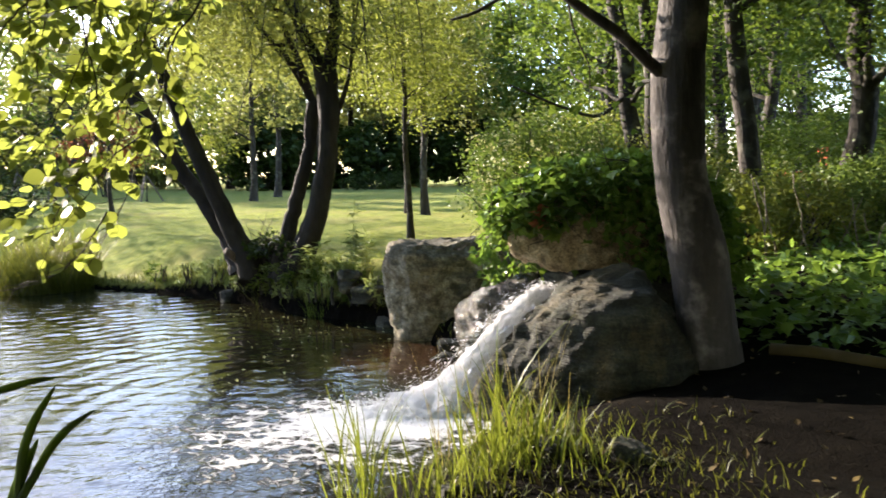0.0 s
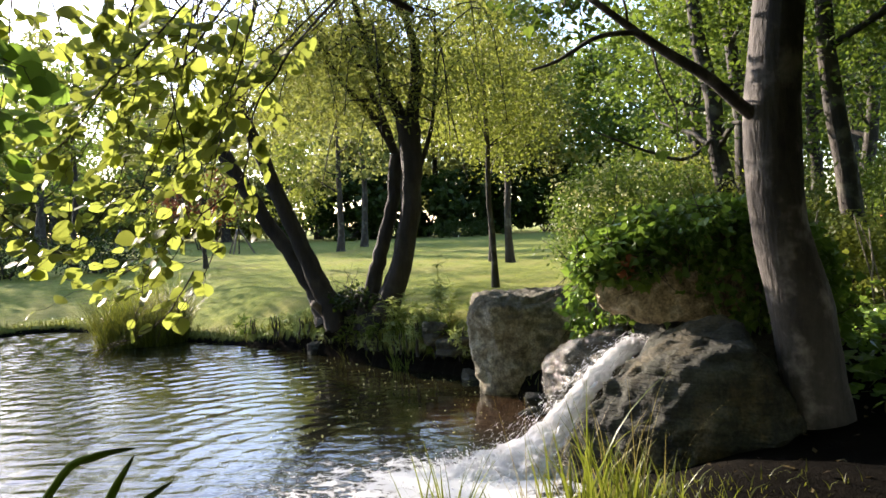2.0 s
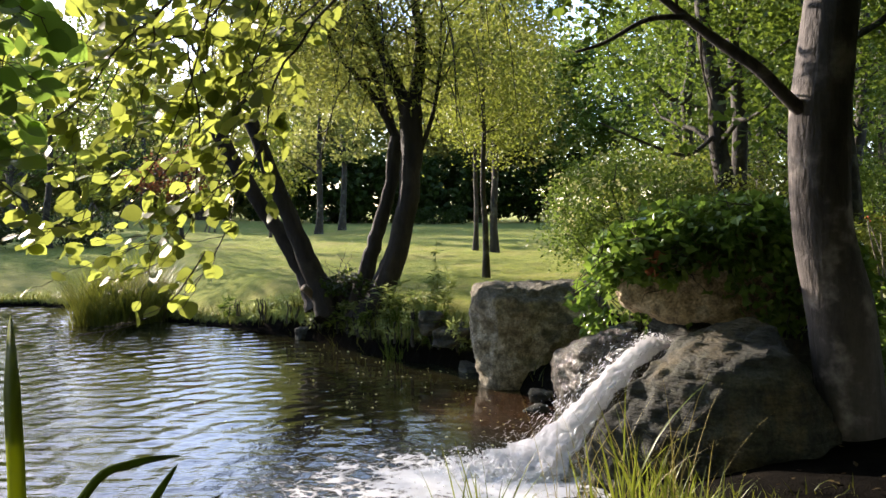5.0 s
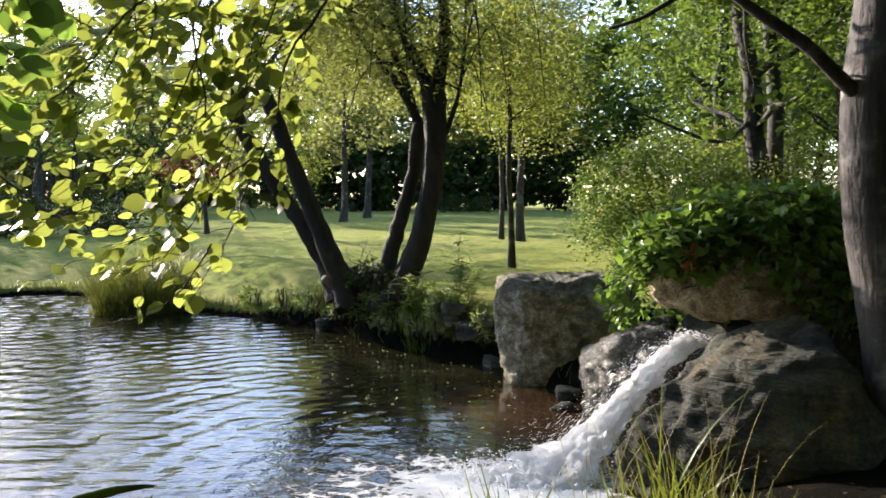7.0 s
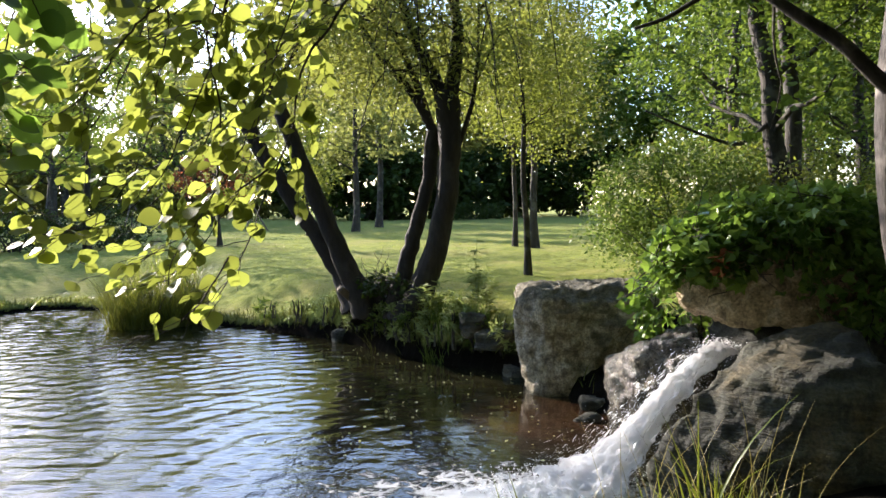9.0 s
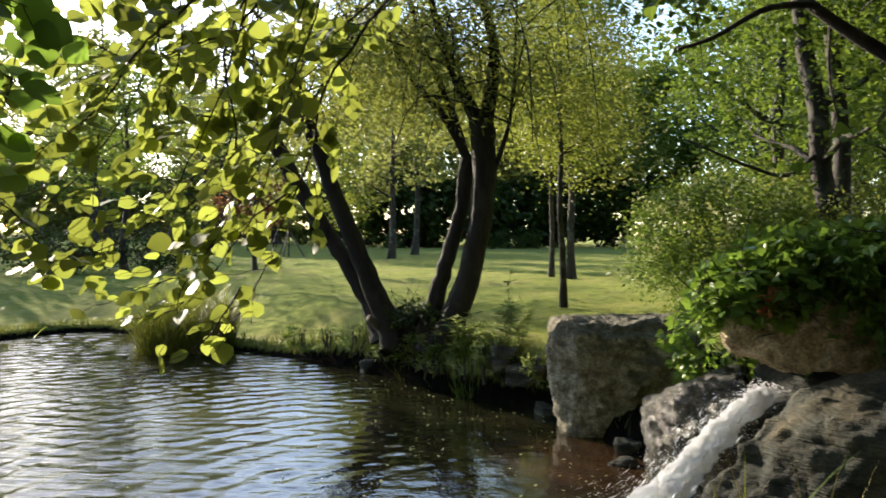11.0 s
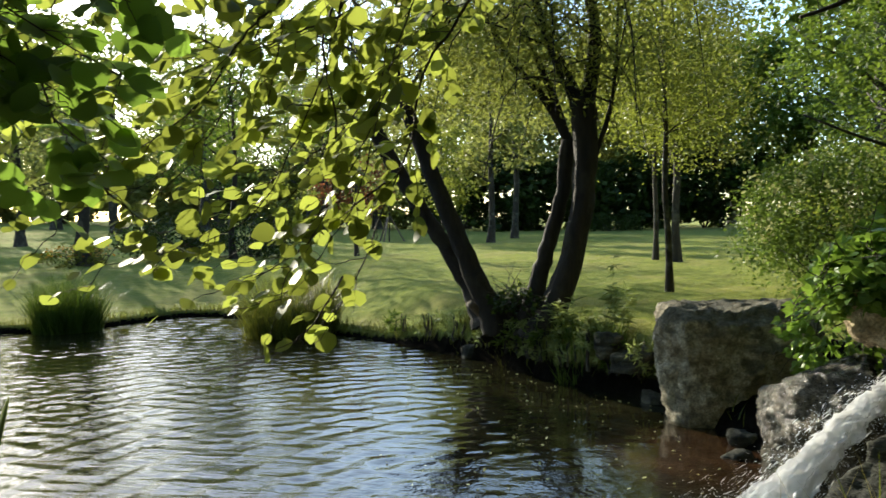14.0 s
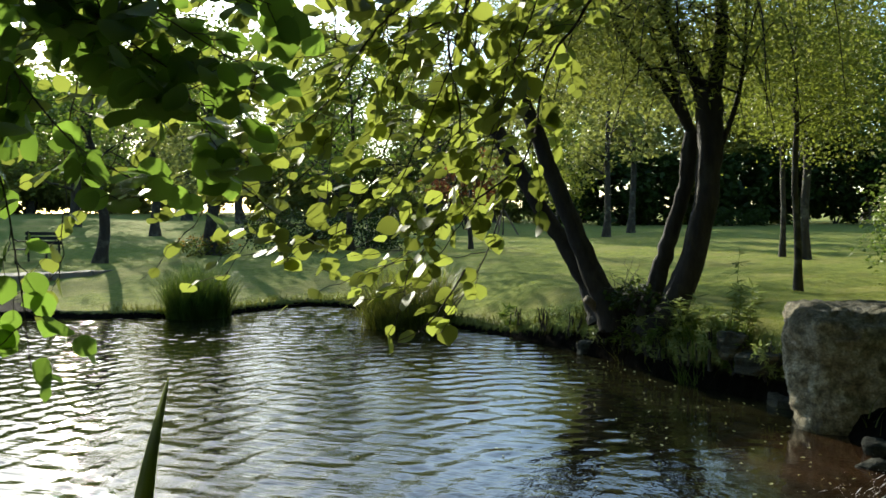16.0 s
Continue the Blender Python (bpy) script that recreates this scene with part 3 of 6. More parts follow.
rock("boulder", [(.62, 7.85, -.3), (.50, 7.93, .22), (.40, 8.0, .66), (.44, 7.95, .84), (.58, 7.95, 1.0), (.70, 7.70, .25), (.64, 7.68, .82), (.75, 7.80, .99), (1.50, 7.90, .99), (1.66, 7.80, .82), (1.70, 7.78, .40),
                 (1.72, 7.80, .02), (.95, 7.72, .1), (1.72, 7.9, -.3), (.6, 8.9, -.3), (.48, 8.9, .92), (1.85, 9, .96), (1.95, 8.8, .7), (1.9, 8.8, -.3)], M["rock"],
     "grey-tan limestone boulder with a mossy flat top, standing in the pond", 1, 0.025, 0.06, 5)
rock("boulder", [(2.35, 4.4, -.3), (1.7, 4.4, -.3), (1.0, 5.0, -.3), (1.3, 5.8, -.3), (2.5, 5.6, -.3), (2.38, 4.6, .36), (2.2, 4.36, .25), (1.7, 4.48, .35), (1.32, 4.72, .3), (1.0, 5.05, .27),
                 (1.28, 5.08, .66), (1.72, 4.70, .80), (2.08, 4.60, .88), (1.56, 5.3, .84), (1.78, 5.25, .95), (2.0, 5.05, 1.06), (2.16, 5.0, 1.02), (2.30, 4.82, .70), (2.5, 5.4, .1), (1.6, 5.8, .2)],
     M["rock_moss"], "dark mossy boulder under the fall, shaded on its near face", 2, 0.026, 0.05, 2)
rock("wet_stone", [(1.02, 6.3, -.3), (1.02, 6.4, .48), (1.12, 6.3, .64), (1.35, 6.3, .76), (1.65, 6.3, .80), (1.8, 6.9, .8), (1.1, 7.0, .5), (1.1, 6.0, -.3), (1.25, 6.0, .42), (1.6, 6.0, .66), (1.8, 6, -.3), (1.8, 7, -.3)],
     M["rock_wet"], "pale wet stone beside the falling water", 3, 0.03, 0.08)
rock("boulder", [(1.34, 5.75, 1.28), (1.38, 5.65, 1.06), (1.75, 5.42, .95), (1.95, 5.42, 1.02), (1.9, 5.38, 1.33), (1.5, 5.6, 1.42), (1.6, 6.0, 1.55), (2.1, 5.6, 1.62), (2.55, 5.6, 1.52), (2.7, 5.6, .95),
                 (2.7, 6.6, 1.5), (2.75, 6.6, .9), (1.5, 6.6, 1.4), (1.6, 6.6, .95), (2.2, 5.5, 1.0)], M["rock_tan"],
     "tan boulder capping the spring, overgrown with ivy", 4, 0.035, 0.08)
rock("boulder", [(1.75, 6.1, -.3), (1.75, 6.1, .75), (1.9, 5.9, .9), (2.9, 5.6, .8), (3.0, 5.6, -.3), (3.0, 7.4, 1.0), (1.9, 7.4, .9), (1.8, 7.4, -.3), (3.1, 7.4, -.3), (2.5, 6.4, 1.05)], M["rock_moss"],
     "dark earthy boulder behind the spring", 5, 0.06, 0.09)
for i, (x, y, s, k) in enumerate([(.28, 9.05, .22, 11), (.02, 9.3, .2, 12), (.45, 8.75, .16, 13), (1.02, 7.3, .13, 14), (.93, 6.95, .10, 15), (1.12, 3.35, .10, 16), (.62, 3.2, .07, 17), (1.5, 3.2, .12, 18), (-1.7, 11.05, .14, 19)]):
    r = random.Random(k)
    z = max(ground_z(x, y), -0.05)
    pts = [(x + s * math.cos(a) * r.uniform(.7, 1.3), y + s * math.sin(a) * r.uniform(.7, 1.3), z + h) for a in (0, 1.1, 2.2, 3.4, 4.4, 5.4) for h in (-.1, s * r.uniform(.4, .9))]
    rock("stone", pts, M["rock_moss"], "small dark stone at the water's edge", k, 0.03, 0.04)["group"] = "stones at the water's edge"


def sheet(name, line, widths, rng, rows=170, cols=44, lumps=0.015):
    """Falling water: a ribbed, arched ribbon down a line."""
    c = smooth_line(line, rows)
    w = np.interp(np.linspace(0, 1, rows), np.linspace(0, 1, len(widths)), widths)
    tan = np.gradient(c, axis=0)
    tan /= np.linalg.norm(tan, axis=1)[:, None]
    side = np.cross(tan, (0, 0, 1.0))
    side /= np.linalg.norm(side, axis=1)[:, None]
    nor = np.cross(side, tan)
    u = np.linspace(-1, 1, cols)
    edge = 1 + 0.16 * np.interp(np.arange(rows), np.arange(0, rows + 6, 6), rng.normal(size=len(np.arange(0, rows + 6, 6))))[:, None]
    v = np.zeros((rows, cols, 3))
    for j, a in enumerate(u):
        lift = 0.035 * (1 - a * a) * np.ones(rows)
        for i in range(rows):
            lift[i] += lumps * noise.fractal(Vector((a * 9 + 9, i * 0.22, w[i] * 2)), 0.65, 2.1, 5)
        v[:, j] = c + side * (a * w * 0.5 * edge[:, 0])[:, None] + nor * lift[:, None]
    q = (np.arange(rows - 1)[:, None] * cols + np.arange(cols - 1)[None]).ravel()
    me = mesh_from(name, v, [np.stack([q, q + 1, q + cols + 1, q + cols], 1)], M["fall"])
    uv = me.uv_layers.new(name="UVMap")
    flat = np.stack(np.meshgrid(np.linspace(0, 1, cols), np.linspace(0, 3, rows)), -1).reshape(-1, 2)
    idx = np.zeros(len(me.loops), np.int32)
    me.loops.foreach_get("vertex_index", idx)
    uv.data.foreach_set("uv", flat[idx].astype(np.float32).ravel())
    return me


FALL = [(1.72, 5.93, .71), (1.66, 5.87, .735), (1.56, 5.80, .70), (1.42, 5.75, .61), (1.28, 5.70, .49), (1.11, 5.63, .33), (.92, 5.55, .16), (.74, 5.48, .04), (.5, 5.38, -.02)]
rng = np.random.default_rng(5)
waterfall = thing("waterfall", (1.2, 5.6, 0), "white water spilling between boulders into the pond", "waterfall")
waterfall.location = (0, 0, 0)
put("stream", sheet("stream", FALL, [.18, .21, .23, .25, .29, .36, .48, .66, .9], rng), waterfall)
put("strand", sheet("strand", [(p[0] - .03, p[1] - .05, p[2] + .035) for p in FALL[1:]], [.13, .15, .16, .19, .23, .30, .42, .6], rng, 70, 16, .04), waterfall)
put("strand", sheet("strand", [(p[0] + .04, p[1] + .08, p[2] + .03) for p in FALL[2:]], [.1, .12, .16, .2, .24, .3, .4], rng, 60, 14, .04), waterfall)


def drops_mesh(name, pts, sizes, mat):
    """Small eight-sided beads."""
    oct_v = np.array([(1, 0, 0), (-1, 0, 0), (0, 1, 0), (0, -1, 0), (0, 0, 1), (0, 0, -1)], float)
    oct_f = np.array([(0, 2, 4), (2, 1, 4), (1, 3, 4), (3, 0, 4), (2, 0, 5), (1, 2, 5), (3, 1, 5), (0, 3, 5)])
    n = len(pts)
    v = np.asarray(pts)[:, None] + np.asarray(sizes)[:, None, None] * oct_v[None]
    return mesh_from(name, v, [(oct_f[None] + (np.arange(n) * 6)[:, None, None]).reshape(-1, 3)], mat)


# thin threads of water torn along the fall
n = 350
t = rng.random(n) ** 0.9 * .93
fine_line = smooth_line(FALL, 400)
tan = np.gradient(fine_line, axis=0)
tan /= np.linalg.norm(tan, axis=1)[:, None]
i = (t * 399).astype(int)
across = np.cross(tan[i], (0, 0, 1.0))
across /= np.linalg.norm(across, axis=1)[:, None]
wide = np.interp(t, [0, .4, .75, 1], [.10, .14, .28, .6])
c = fine_line[i] + across * (rng.normal(0, .55, n) * wide)[:, None]
c[:, 2] += .05 + np.abs(rng.normal(0, .035, n)) * (.5 + t)
way = tan[i] + rng.normal(size=(n, 3)) * .16 + across * (rng.normal(0, .15, n) * t)[:, None]
length, thick = rng.uniform(.02, .075, n)[:, None], (rng.uniform(.0018, .0055, n))[:, None]
up = np.cross(across, way)
v = np.stack([c - way * length / 2, c + across * thick, c + up * thick, c - across * thick, c + way * length / 2], 1)
v[..., 2] = np.maximum(v[..., 2], .002)
tri = np.array([(0, 1, 2), (0, 2, 3), (4, 2, 1), (4, 3, 2), (0, 3, 1), (4, 1, 3)])
put("threads", mesh_from("threads", v.reshape(-1, 3), [(tri[None] + (np.arange(n) * 5)[:, None, None]).reshape(-1, 3)], M["white_water"]), waterfall)["kind"] = "stuff"
n = 4600
t = rng.random(n) ** 0.6
line = smooth_line(FALL, 200)[(t * 199).astype(int)]
pts = line + rng.normal(size=(n, 3)) * np.stack([.035 + .14 * t, .035 + .14 * t, .03 + .05 * t], 1) + np.array([0, 0, .03])
pts[:, 2] = np.maximum(pts[:, 2], 0.0)
put("spray", drops_mesh("spray", pts, rng.uniform(.001, .0036, n), M["white_water"]), waterfall)
n = 3600
a, r = rng.uniform(0, 2 * np.pi, n), np.abs(rng.normal(0, .26, n))
pts = np.stack([.62 - .25 * r + r * np.cos(a), 5.42 - .15 * r + .7 * r * np.sin(a), np.abs(rng.normal(0, .035, n)) * np.exp(-r * 1.2)], 1)
pts = pts[pond_distance(pts[:, 0], pts[:, 1]) < 0.1]
put("foam", drops_mesh("foam", pts, rng.uniform(.002, .009, len(pts)), M["white_water"]), waterfall)
rr, aa = np.meshgrid(np.linspace(.03, 1.0, 40), np.linspace(0, 2 * np.pi, 90, endpoint=False))
fx, fy = .68 - .18 * rr + .55 * rr * np.cos(aa), 5.42 - .1 * rr + .40 * rr * np.sin(aa)
fz = np.zeros_like(fx)
for i in np.ndindex(fx.shape):
    p = Vector((fx[i] * 7, fy[i] * 7, 4))
    fz[i] = math.exp(-2.2 * rr[i] ** 2) * (.045 + .085 * noise.fractal(p * 1.6, .8, 2, 5)) - .035 * rr[i] ** 2 + .004
q = (np.arange(89)[:, None] * 40 + np.arange(39)[None]).ravel()
put("froth", mesh_from("froth", np.stack([fx, fy, fz], -1), [np.stack([q, q + 1, q + 41, q + 40], 1)], M["white_water"]), waterfall)
# petals and flecks drifting on the calm water
n = 420
pts = np.stack([rng.uniform(-2.6, .9, n), rng.uniform(5.8, 10.6, n), np.full(n, .006)], 1)
pts = pts[(pond_distance(pts[:, 0], pts[:, 1]) < -0.15) & (rng.random(n) < np.clip((pts[:, 0] + 3) / 3.5, .1, 1))]
flecks = put("floating_flecks", leaves_mesh("floating_flecks", pts, .035, DIAMOND, M["flower"], rng, 0, 1.0))
flecks.data.update()
tagged(flecks, "pale fallen petals and foam flecks drifting on the pond", "petals", kind="stuff")

# ---- trees ----
def wander(a, b, n, amount, rng):
    """A slightly crooked line from a to b."""
    t = np.linspace(0, 1, n)[:, None]
    p = np.asarray(a) * (1 - t) + np.asarray(b) * t
    w = np.cumsum(rng.normal(size=(n, 3)), axis=0) * amount
    w -= t * w[-1]
    return p + w - w[0] * (1 - t)


def tree(name, x, y, height, trunk_r, crown_base, crown_r, leaf, leaf_size, count, bark, label, seed, lean=(0, 0), shape=DIAMOND, droop=0.2, limbs=9, clump=0.55, group="", squash=1.0, flat=0.5, cat="tree"):
    rng = np.random.default_rng(seed)
    z0 = ground_z(x, y) - 0.08
    root = thing(name, (x, y, z0), label, cat, group)
    top = np.array([lean[0], lean[1], height * 0.92])
    stem = wander((0, 0, 0), top, 12, trunk_r * 0.35, rng)
    rad = trunk_r * (1 - 0.85 * np.linspace(0, 1, 12) ** 1.2)
    rad[0] *= 1.45
    tb = Tubes().add(stem, rad, 9, 0.12, rng)
    ends = []
    for i in range(limbs):
        f = rng.uniform(max(crown_base / height, 0.15), 0.88)
        s = stem[int(f * 11)]
        a = rng.uniform(0, 2 * np.pi)
        ln = crown_r * rng.uniform(0.6, 1.05) * (1.15 - 0.6 * f)
        e = s + np.array([math.cos(a) * ln, math.sin(a) * ln, ln * rng.uniform(0.25, 0.9)])
        br = wander(s, e, 6, 0.04 * ln, rng)
        r0 = trunk_r * 0.42 * (1 - 0.6 * f)
        tb.add(br, np.linspace(r0, r0 * 0.25, 6), 5)
        ends.append(br)
    put("trunk", tb.mesh("trunk", bark), root)
    # clumps of leaves fill an uneven crown and follow the limbs
    nc = max(14, int(count / 65))
    mid = (crown_base + height) / 2
    d = rng.normal(size=(nc, 3))
    d /= np.linalg.norm(d, axis=1)[:, None]
    d *= rng.uniform(0.35, 1.0, nc)[:, None] ** 0.5
    cz = mid + d[:, 2] * (height - crown_base) / 2
    wide = crown_r * (1.0 - 0.35 * np.clip((cz - mid) / (height - crown_base) * 2, 0, 1))
    cen = np.stack([d[:, 0] * wide + top[0] * cz / height, d[:, 1] * wide + top[1] * cz / height, cz], 1)
    if len(ends):
        tips = np.concatenate([b[3:] for b in ends])
        take = rng.integers(0, len(tips), nc // 3)
        cen[: nc // 3] = tips[take] + rng.normal(size=(nc // 3, 3)) * 0.25
    k = rng.integers(0, nc, count)
    spread = clump * rng.uniform(0.5, 1.3, nc)[k][:, None]
    pts = cen[k] + rng.normal(size=(count, 3)) * spread * np.array([1, 1, 0.55 * squash])
    put("crown", leaves_mesh("crown", pts, leaf_size, shape, leaf, rng, droop, flat), root)
    return root


def bush(name, x, y, rx, ry, h, leaf, leaf_size, count, label, seed, shape=DIAMOND, category="shrub", z=None, group="", stems=9, low=0.0):
    rng = np.random.default_rng(seed)
    z0 = ground_z(x, y) if z is None else z
    root = thing(name, (x, y, z0 - 0.03), label, category, group)
    tb = Tubes()
    for i in range(stems):
        a = rng.uniform(0, 2 * np.pi)
        k = rng.uniform(0.3, 0.8)
        tb.add(wander((0.1 * math.cos(a), 0.1 * math.sin(a), 0), (rx * k * math.cos(a), ry * k * math.sin(a), h * rng.uniform(0.5, 0.9)), 6, 0.03 * h, rng), np.linspace(0.022 * h ** .5, 0.006, 6), 5)
    put("branchwork", tb.mesh("branchwork", M["bark_dark"]), root)["kind"] = "stuff"
    nc = max(10, count // 40)
    d = rng.normal(size=(nc, 3))
    d /= np.linalg.norm(d, axis=1)[:, None]
    d *= rng.uniform(0.5, 1.0, nc)[:, None] ** 0.4
    lump = rng.uniform(0.75, 1.12, nc)
    cen = np.stack([d[:, 0] * rx * lump, d[:, 1] * ry * lump, h * (low + (1 - low) * (0.5 + 0.48 * d[:, 2] * lump))], 1)
    k = rng.integers(0, nc, count)
    pts = cen[k] + rng.normal(size=(count, 3)) * min(rx, ry, h) * (0.16 if min(rx, h) < .6 else 0.11)
    pts[:, 2] = np.maximum(pts[:, 2], 0.02)
    put("foliage", leaves_mesh("foliage", pts, leaf_size, shape, leaf, rng, 0.15, 0.45), root)
    return root


# -- the four-stemmed willow on the bank --
rng = np.random.default_rng(21)
willow = thing("willow_tree", (-1.0, 10.45, 0.5), "old pollarded willow with dark leaning stems on the pond bank", "tree")
willow.location = (0, 0, 0)
STEMS = [
    ([(-1.28, 10.5, .35), (-1.36, 10.5, .66), (-1.64, 10.5, 1.30), (-1.99, 10.5, 2.19), (-2.27, 10.5, 2.92), (-2.45, 10.5, 3.45)], [.19, .15, .115, .10, .09, .05]),
    ([(-1.45, 10.7, .45), (-1.60, 10.8, .84), (-1.91, 10.8, 1.37), (-2.21, 10.8, 1.83), (-2.57, 10.8, 2.43), (-2.83, 10.8, 2.92)], [.17, .13, .105, .10, .10, .10]),
    ([(-.76, 10.2, .35), (-.62, 10.2, .65), (-.42, 10.2, 1.12), (-.28, 10.2, 1.7), (-.21, 10.2, 2.3), (-.22, 10.2, 2.9), (-.23, 10.2, 3.12)], [.25, .165, .135, .125, .125, .145, .13]),
    ([(-.92, 10.4, .4), (-.80, 10.4, .9), (-.62, 10.4, 1.52), (-.47, 10.4, 2.1), (-.40, 10.4, 2.66)], [.17, .11, .09, .085, .095]),
    ([(-.74, 10.3, .6), (-.66, 10.28, .85), (-.50, 10.26, 1.2), (-.38, 10.24, 1.65), (-.30, 10.22, 2.0)], [.05, .045, .04, .035, .02]),
]
stem_parts = []
for line, rad in STEMS:
    n = 26
    p = smooth_line(line, n)
    p[1:-1] += rng.normal(size=(n - 2, 3)) * .008
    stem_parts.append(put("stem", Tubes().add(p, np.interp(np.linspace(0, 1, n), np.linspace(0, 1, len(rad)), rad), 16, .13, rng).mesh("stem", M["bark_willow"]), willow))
WILLOW_BOUGHS = [
    ([(-.19, 10.2, 3.0), (-.10, 10.2, 3.57), (-.10, 10.2, 3.99), (-.22, 10.3, 4.6), (-.2, 10.4, 5.8)], .095),
    ([(-.25, 10.2, 3.0), (-.49, 10.2, 3.50), (-.63, 10.2, 3.86), (-.82, 10.2, 4.5), (-1.0, 10.3, 5.6)], .085),
    ([(-.38, 10.4, 2.6), (-.65, 10.4, 3.11), (-1.01, 10.4, 3.54), (-1.25, 10.4, 3.95), (-1.6, 10.5, 4.9)], .06),
    ([(-.40, 10.4, 2.6), (-.58, 10.4, 3.18), (-.79, 10.4, 3.68), (-1.0, 10.4, 4.2), (-1.2, 10.5, 5.2)], .055),
    ([(-.10, 10.2, 2.45), (.07, 10.15, 2.95), (.14, 10.1, 3.5), (.18, 10.1, 4.4)], .035),
    ([(-2.40, 10.5, 3.3), (-2.42, 10.5, 3.9), (-2.2, 10.5, 4.6), (-2.1, 10.6, 5.6)], .055),
    ([(-2.40, 10.5, 3.3), (-2.7, 10.4, 4.0), (-3.2, 10.4, 4.8)], .045),
    ([(-2.40, 10.5, 3.2), (-1.95, 10.4, 3.8), (-1.6, 10.4, 4.4)], .03),
    ([(-2.80, 10.8, 2.8), (-2.85, 10.8, 3.4), (-3.3, 10.9, 4.3)], .03),
]
tb = Tubes()
shoots = []
for k, (line, r) in enumerate(WILLOW_BOUGHS):
    p = smooth_line(line, 14)
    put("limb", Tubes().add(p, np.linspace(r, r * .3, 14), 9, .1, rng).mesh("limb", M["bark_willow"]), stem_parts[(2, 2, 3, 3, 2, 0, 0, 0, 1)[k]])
    for twig in range(9):
        s = p[rng.integers(5, 14)]
        a = rng.uniform(0, 2 * np.pi)
        out = rng.uniform(.5, 1.3)
        e = s + np.array([math.cos(a) * out, math.sin(a) * out, rng.uniform(.1, .8)])
        d = e + np.array([math.cos(a) * .4, math.sin(a) * .4, -rng.uniform(.5, 1.5)])
        q = smooth_line([s, e, d], 9)
        tb.add(q, np.linspace(.013, .004, 9), 4)
        shoots.append(q)
put("shoot_mass", tb.mesh("shoot_mass", M["bark_willow"]), willow)["kind"] = "stuff"
pts = np.concatenate(shoots)
k = rng.integers(0, len(pts), 30000)
pts = pts[k] + rng.normal(size=(30000, 3)) * .17
pts = pts[(pts[:, 2] > 2.7 + 0.5 * rng.random(len(pts))) & ~((pts[:, 0] < -2.7) & (rng.random(len(pts)) < .7)) & ~((pts[:, 0] < -2.0) & (pts[:, 2] > 4.3)) & ~((pts[:, 0] < -2.8) & (pts[:, 2] > 3.6))]
tuft_pts = np.array([-1.9, 10.6, 3.6]) + rng.normal(size=(6000, 3)) * np.array([.75, .6, .45])
pts = np.concatenate([pts, tuft_pts[(tuft_pts[:, 2] > 2.95) & (tuft_pts[:, 0] > -2.5)]])
put("crown", leaves_mesh("crown", pts, .085, NARROW, M["willow"], rng, .5, .3), willow)
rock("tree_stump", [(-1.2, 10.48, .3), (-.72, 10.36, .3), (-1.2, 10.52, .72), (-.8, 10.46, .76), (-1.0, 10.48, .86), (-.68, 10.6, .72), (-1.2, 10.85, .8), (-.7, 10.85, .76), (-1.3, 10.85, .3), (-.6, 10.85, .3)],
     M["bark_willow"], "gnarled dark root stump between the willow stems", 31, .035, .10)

edge = smooth_line(POND[1:9], 34)
for i, (x, y) in enumerate([*edge[3:31:3], (-1.12, 10.36), (-.98, 10.2), (-.84, 10.02), (-.7, 9.86)]):
    h = (.42, .34, .5, .36, .3)[i % 5]
    bush("bank_herbs", x + .04, y + .06, .24, .15, h, M["green"] if i % 4 == 1 else M["herb"], .085, 190, "leafy herbs hanging over the dark earth of the willow bank", 280 + i, NARROW, "herbs", .20, "herbs on the willow bank", 6)
put("stub", Tubes().add([(-1.45, 10.45, .62), (-1.54, 10.38, .72), (-1.58, 10.34, .76)], [.055, .048, .046], 12, .04, rng).mesh("stub", M["stake"]), willow, "sawn-off branch stub with a pale cut end")
# -- the tall tree beside the fall --
big = thing("tall_tree", (2.45, 4.7, .2), "tall grey-barked tree with a flared base beside the boulders", "tree")
big.location = (0, 0, 0)
line = [(2.56, 4.72, .05), (2.53, 4.72, .35), (2.49, 4.72, .65), (2.42, 4.72, 1.14), (2.31, 4.72, 1.6), (2.28, 4.72, 2.2), (2.32, 4.72, 2.75), (2.42, 4.75, 3.6), (2.5, 4.8, 5.2), (2.5, 4.9, 7.5)]
rad = [.30, .21, .185, .19, .165, .17, .155, .14, .12, .08]
p = smooth_line(line, 48)
big_trunk = put("trunk", Tubes().add(p, np.interp(np.linspace(0, 1, 48), np.linspace(0, 1, len(rad)), rad), 22, .05, rng).mesh("trunk", M["bark_big"]), big)
BOUGHS = [([(2.25, 4.7, 2.22), (2.07, 4.66, 2.35), (1.86, 4.6, 2.52), (1.63, 4.6, 2.67), (1.44, 4.6, 2.81), (1.2, 4.6, 3.0), (.6, 4.7, 3.5)], .046),
          ([(1.47, 4.6, 2.79), (1.38, 4.45, 2.77), (1.17, 4.4, 2.74), (.95, 4.4, 2.62), (.79, 4.4, 2.57)], .021),
          ([(2.45, 4.8, 3.4), (3.0, 5.3, 3.9), (3.6, 6.0, 4.2), (4.3, 6.8, 4.2)], .05), ([(2.4, 4.8, 3.6), (2.0, 5.8, 4.1), (1.7, 7.0, 4.1), (1.6, 8.0, 3.8)], .05),
          ([(2.5, 4.8, 4.4), (3.4, 4.4, 5.0), (4.4, 4.2, 5.2)], .045), ([(2.5, 4.8, 4.8), (1.6, 4.6, 5.6), (.6, 4.8, 6.0)], .045), ([(2.5, 4.9, 5.5), (2.9, 6.2, 6.4), (3.2, 7.4, 6.8)], .04)]
shoots = []
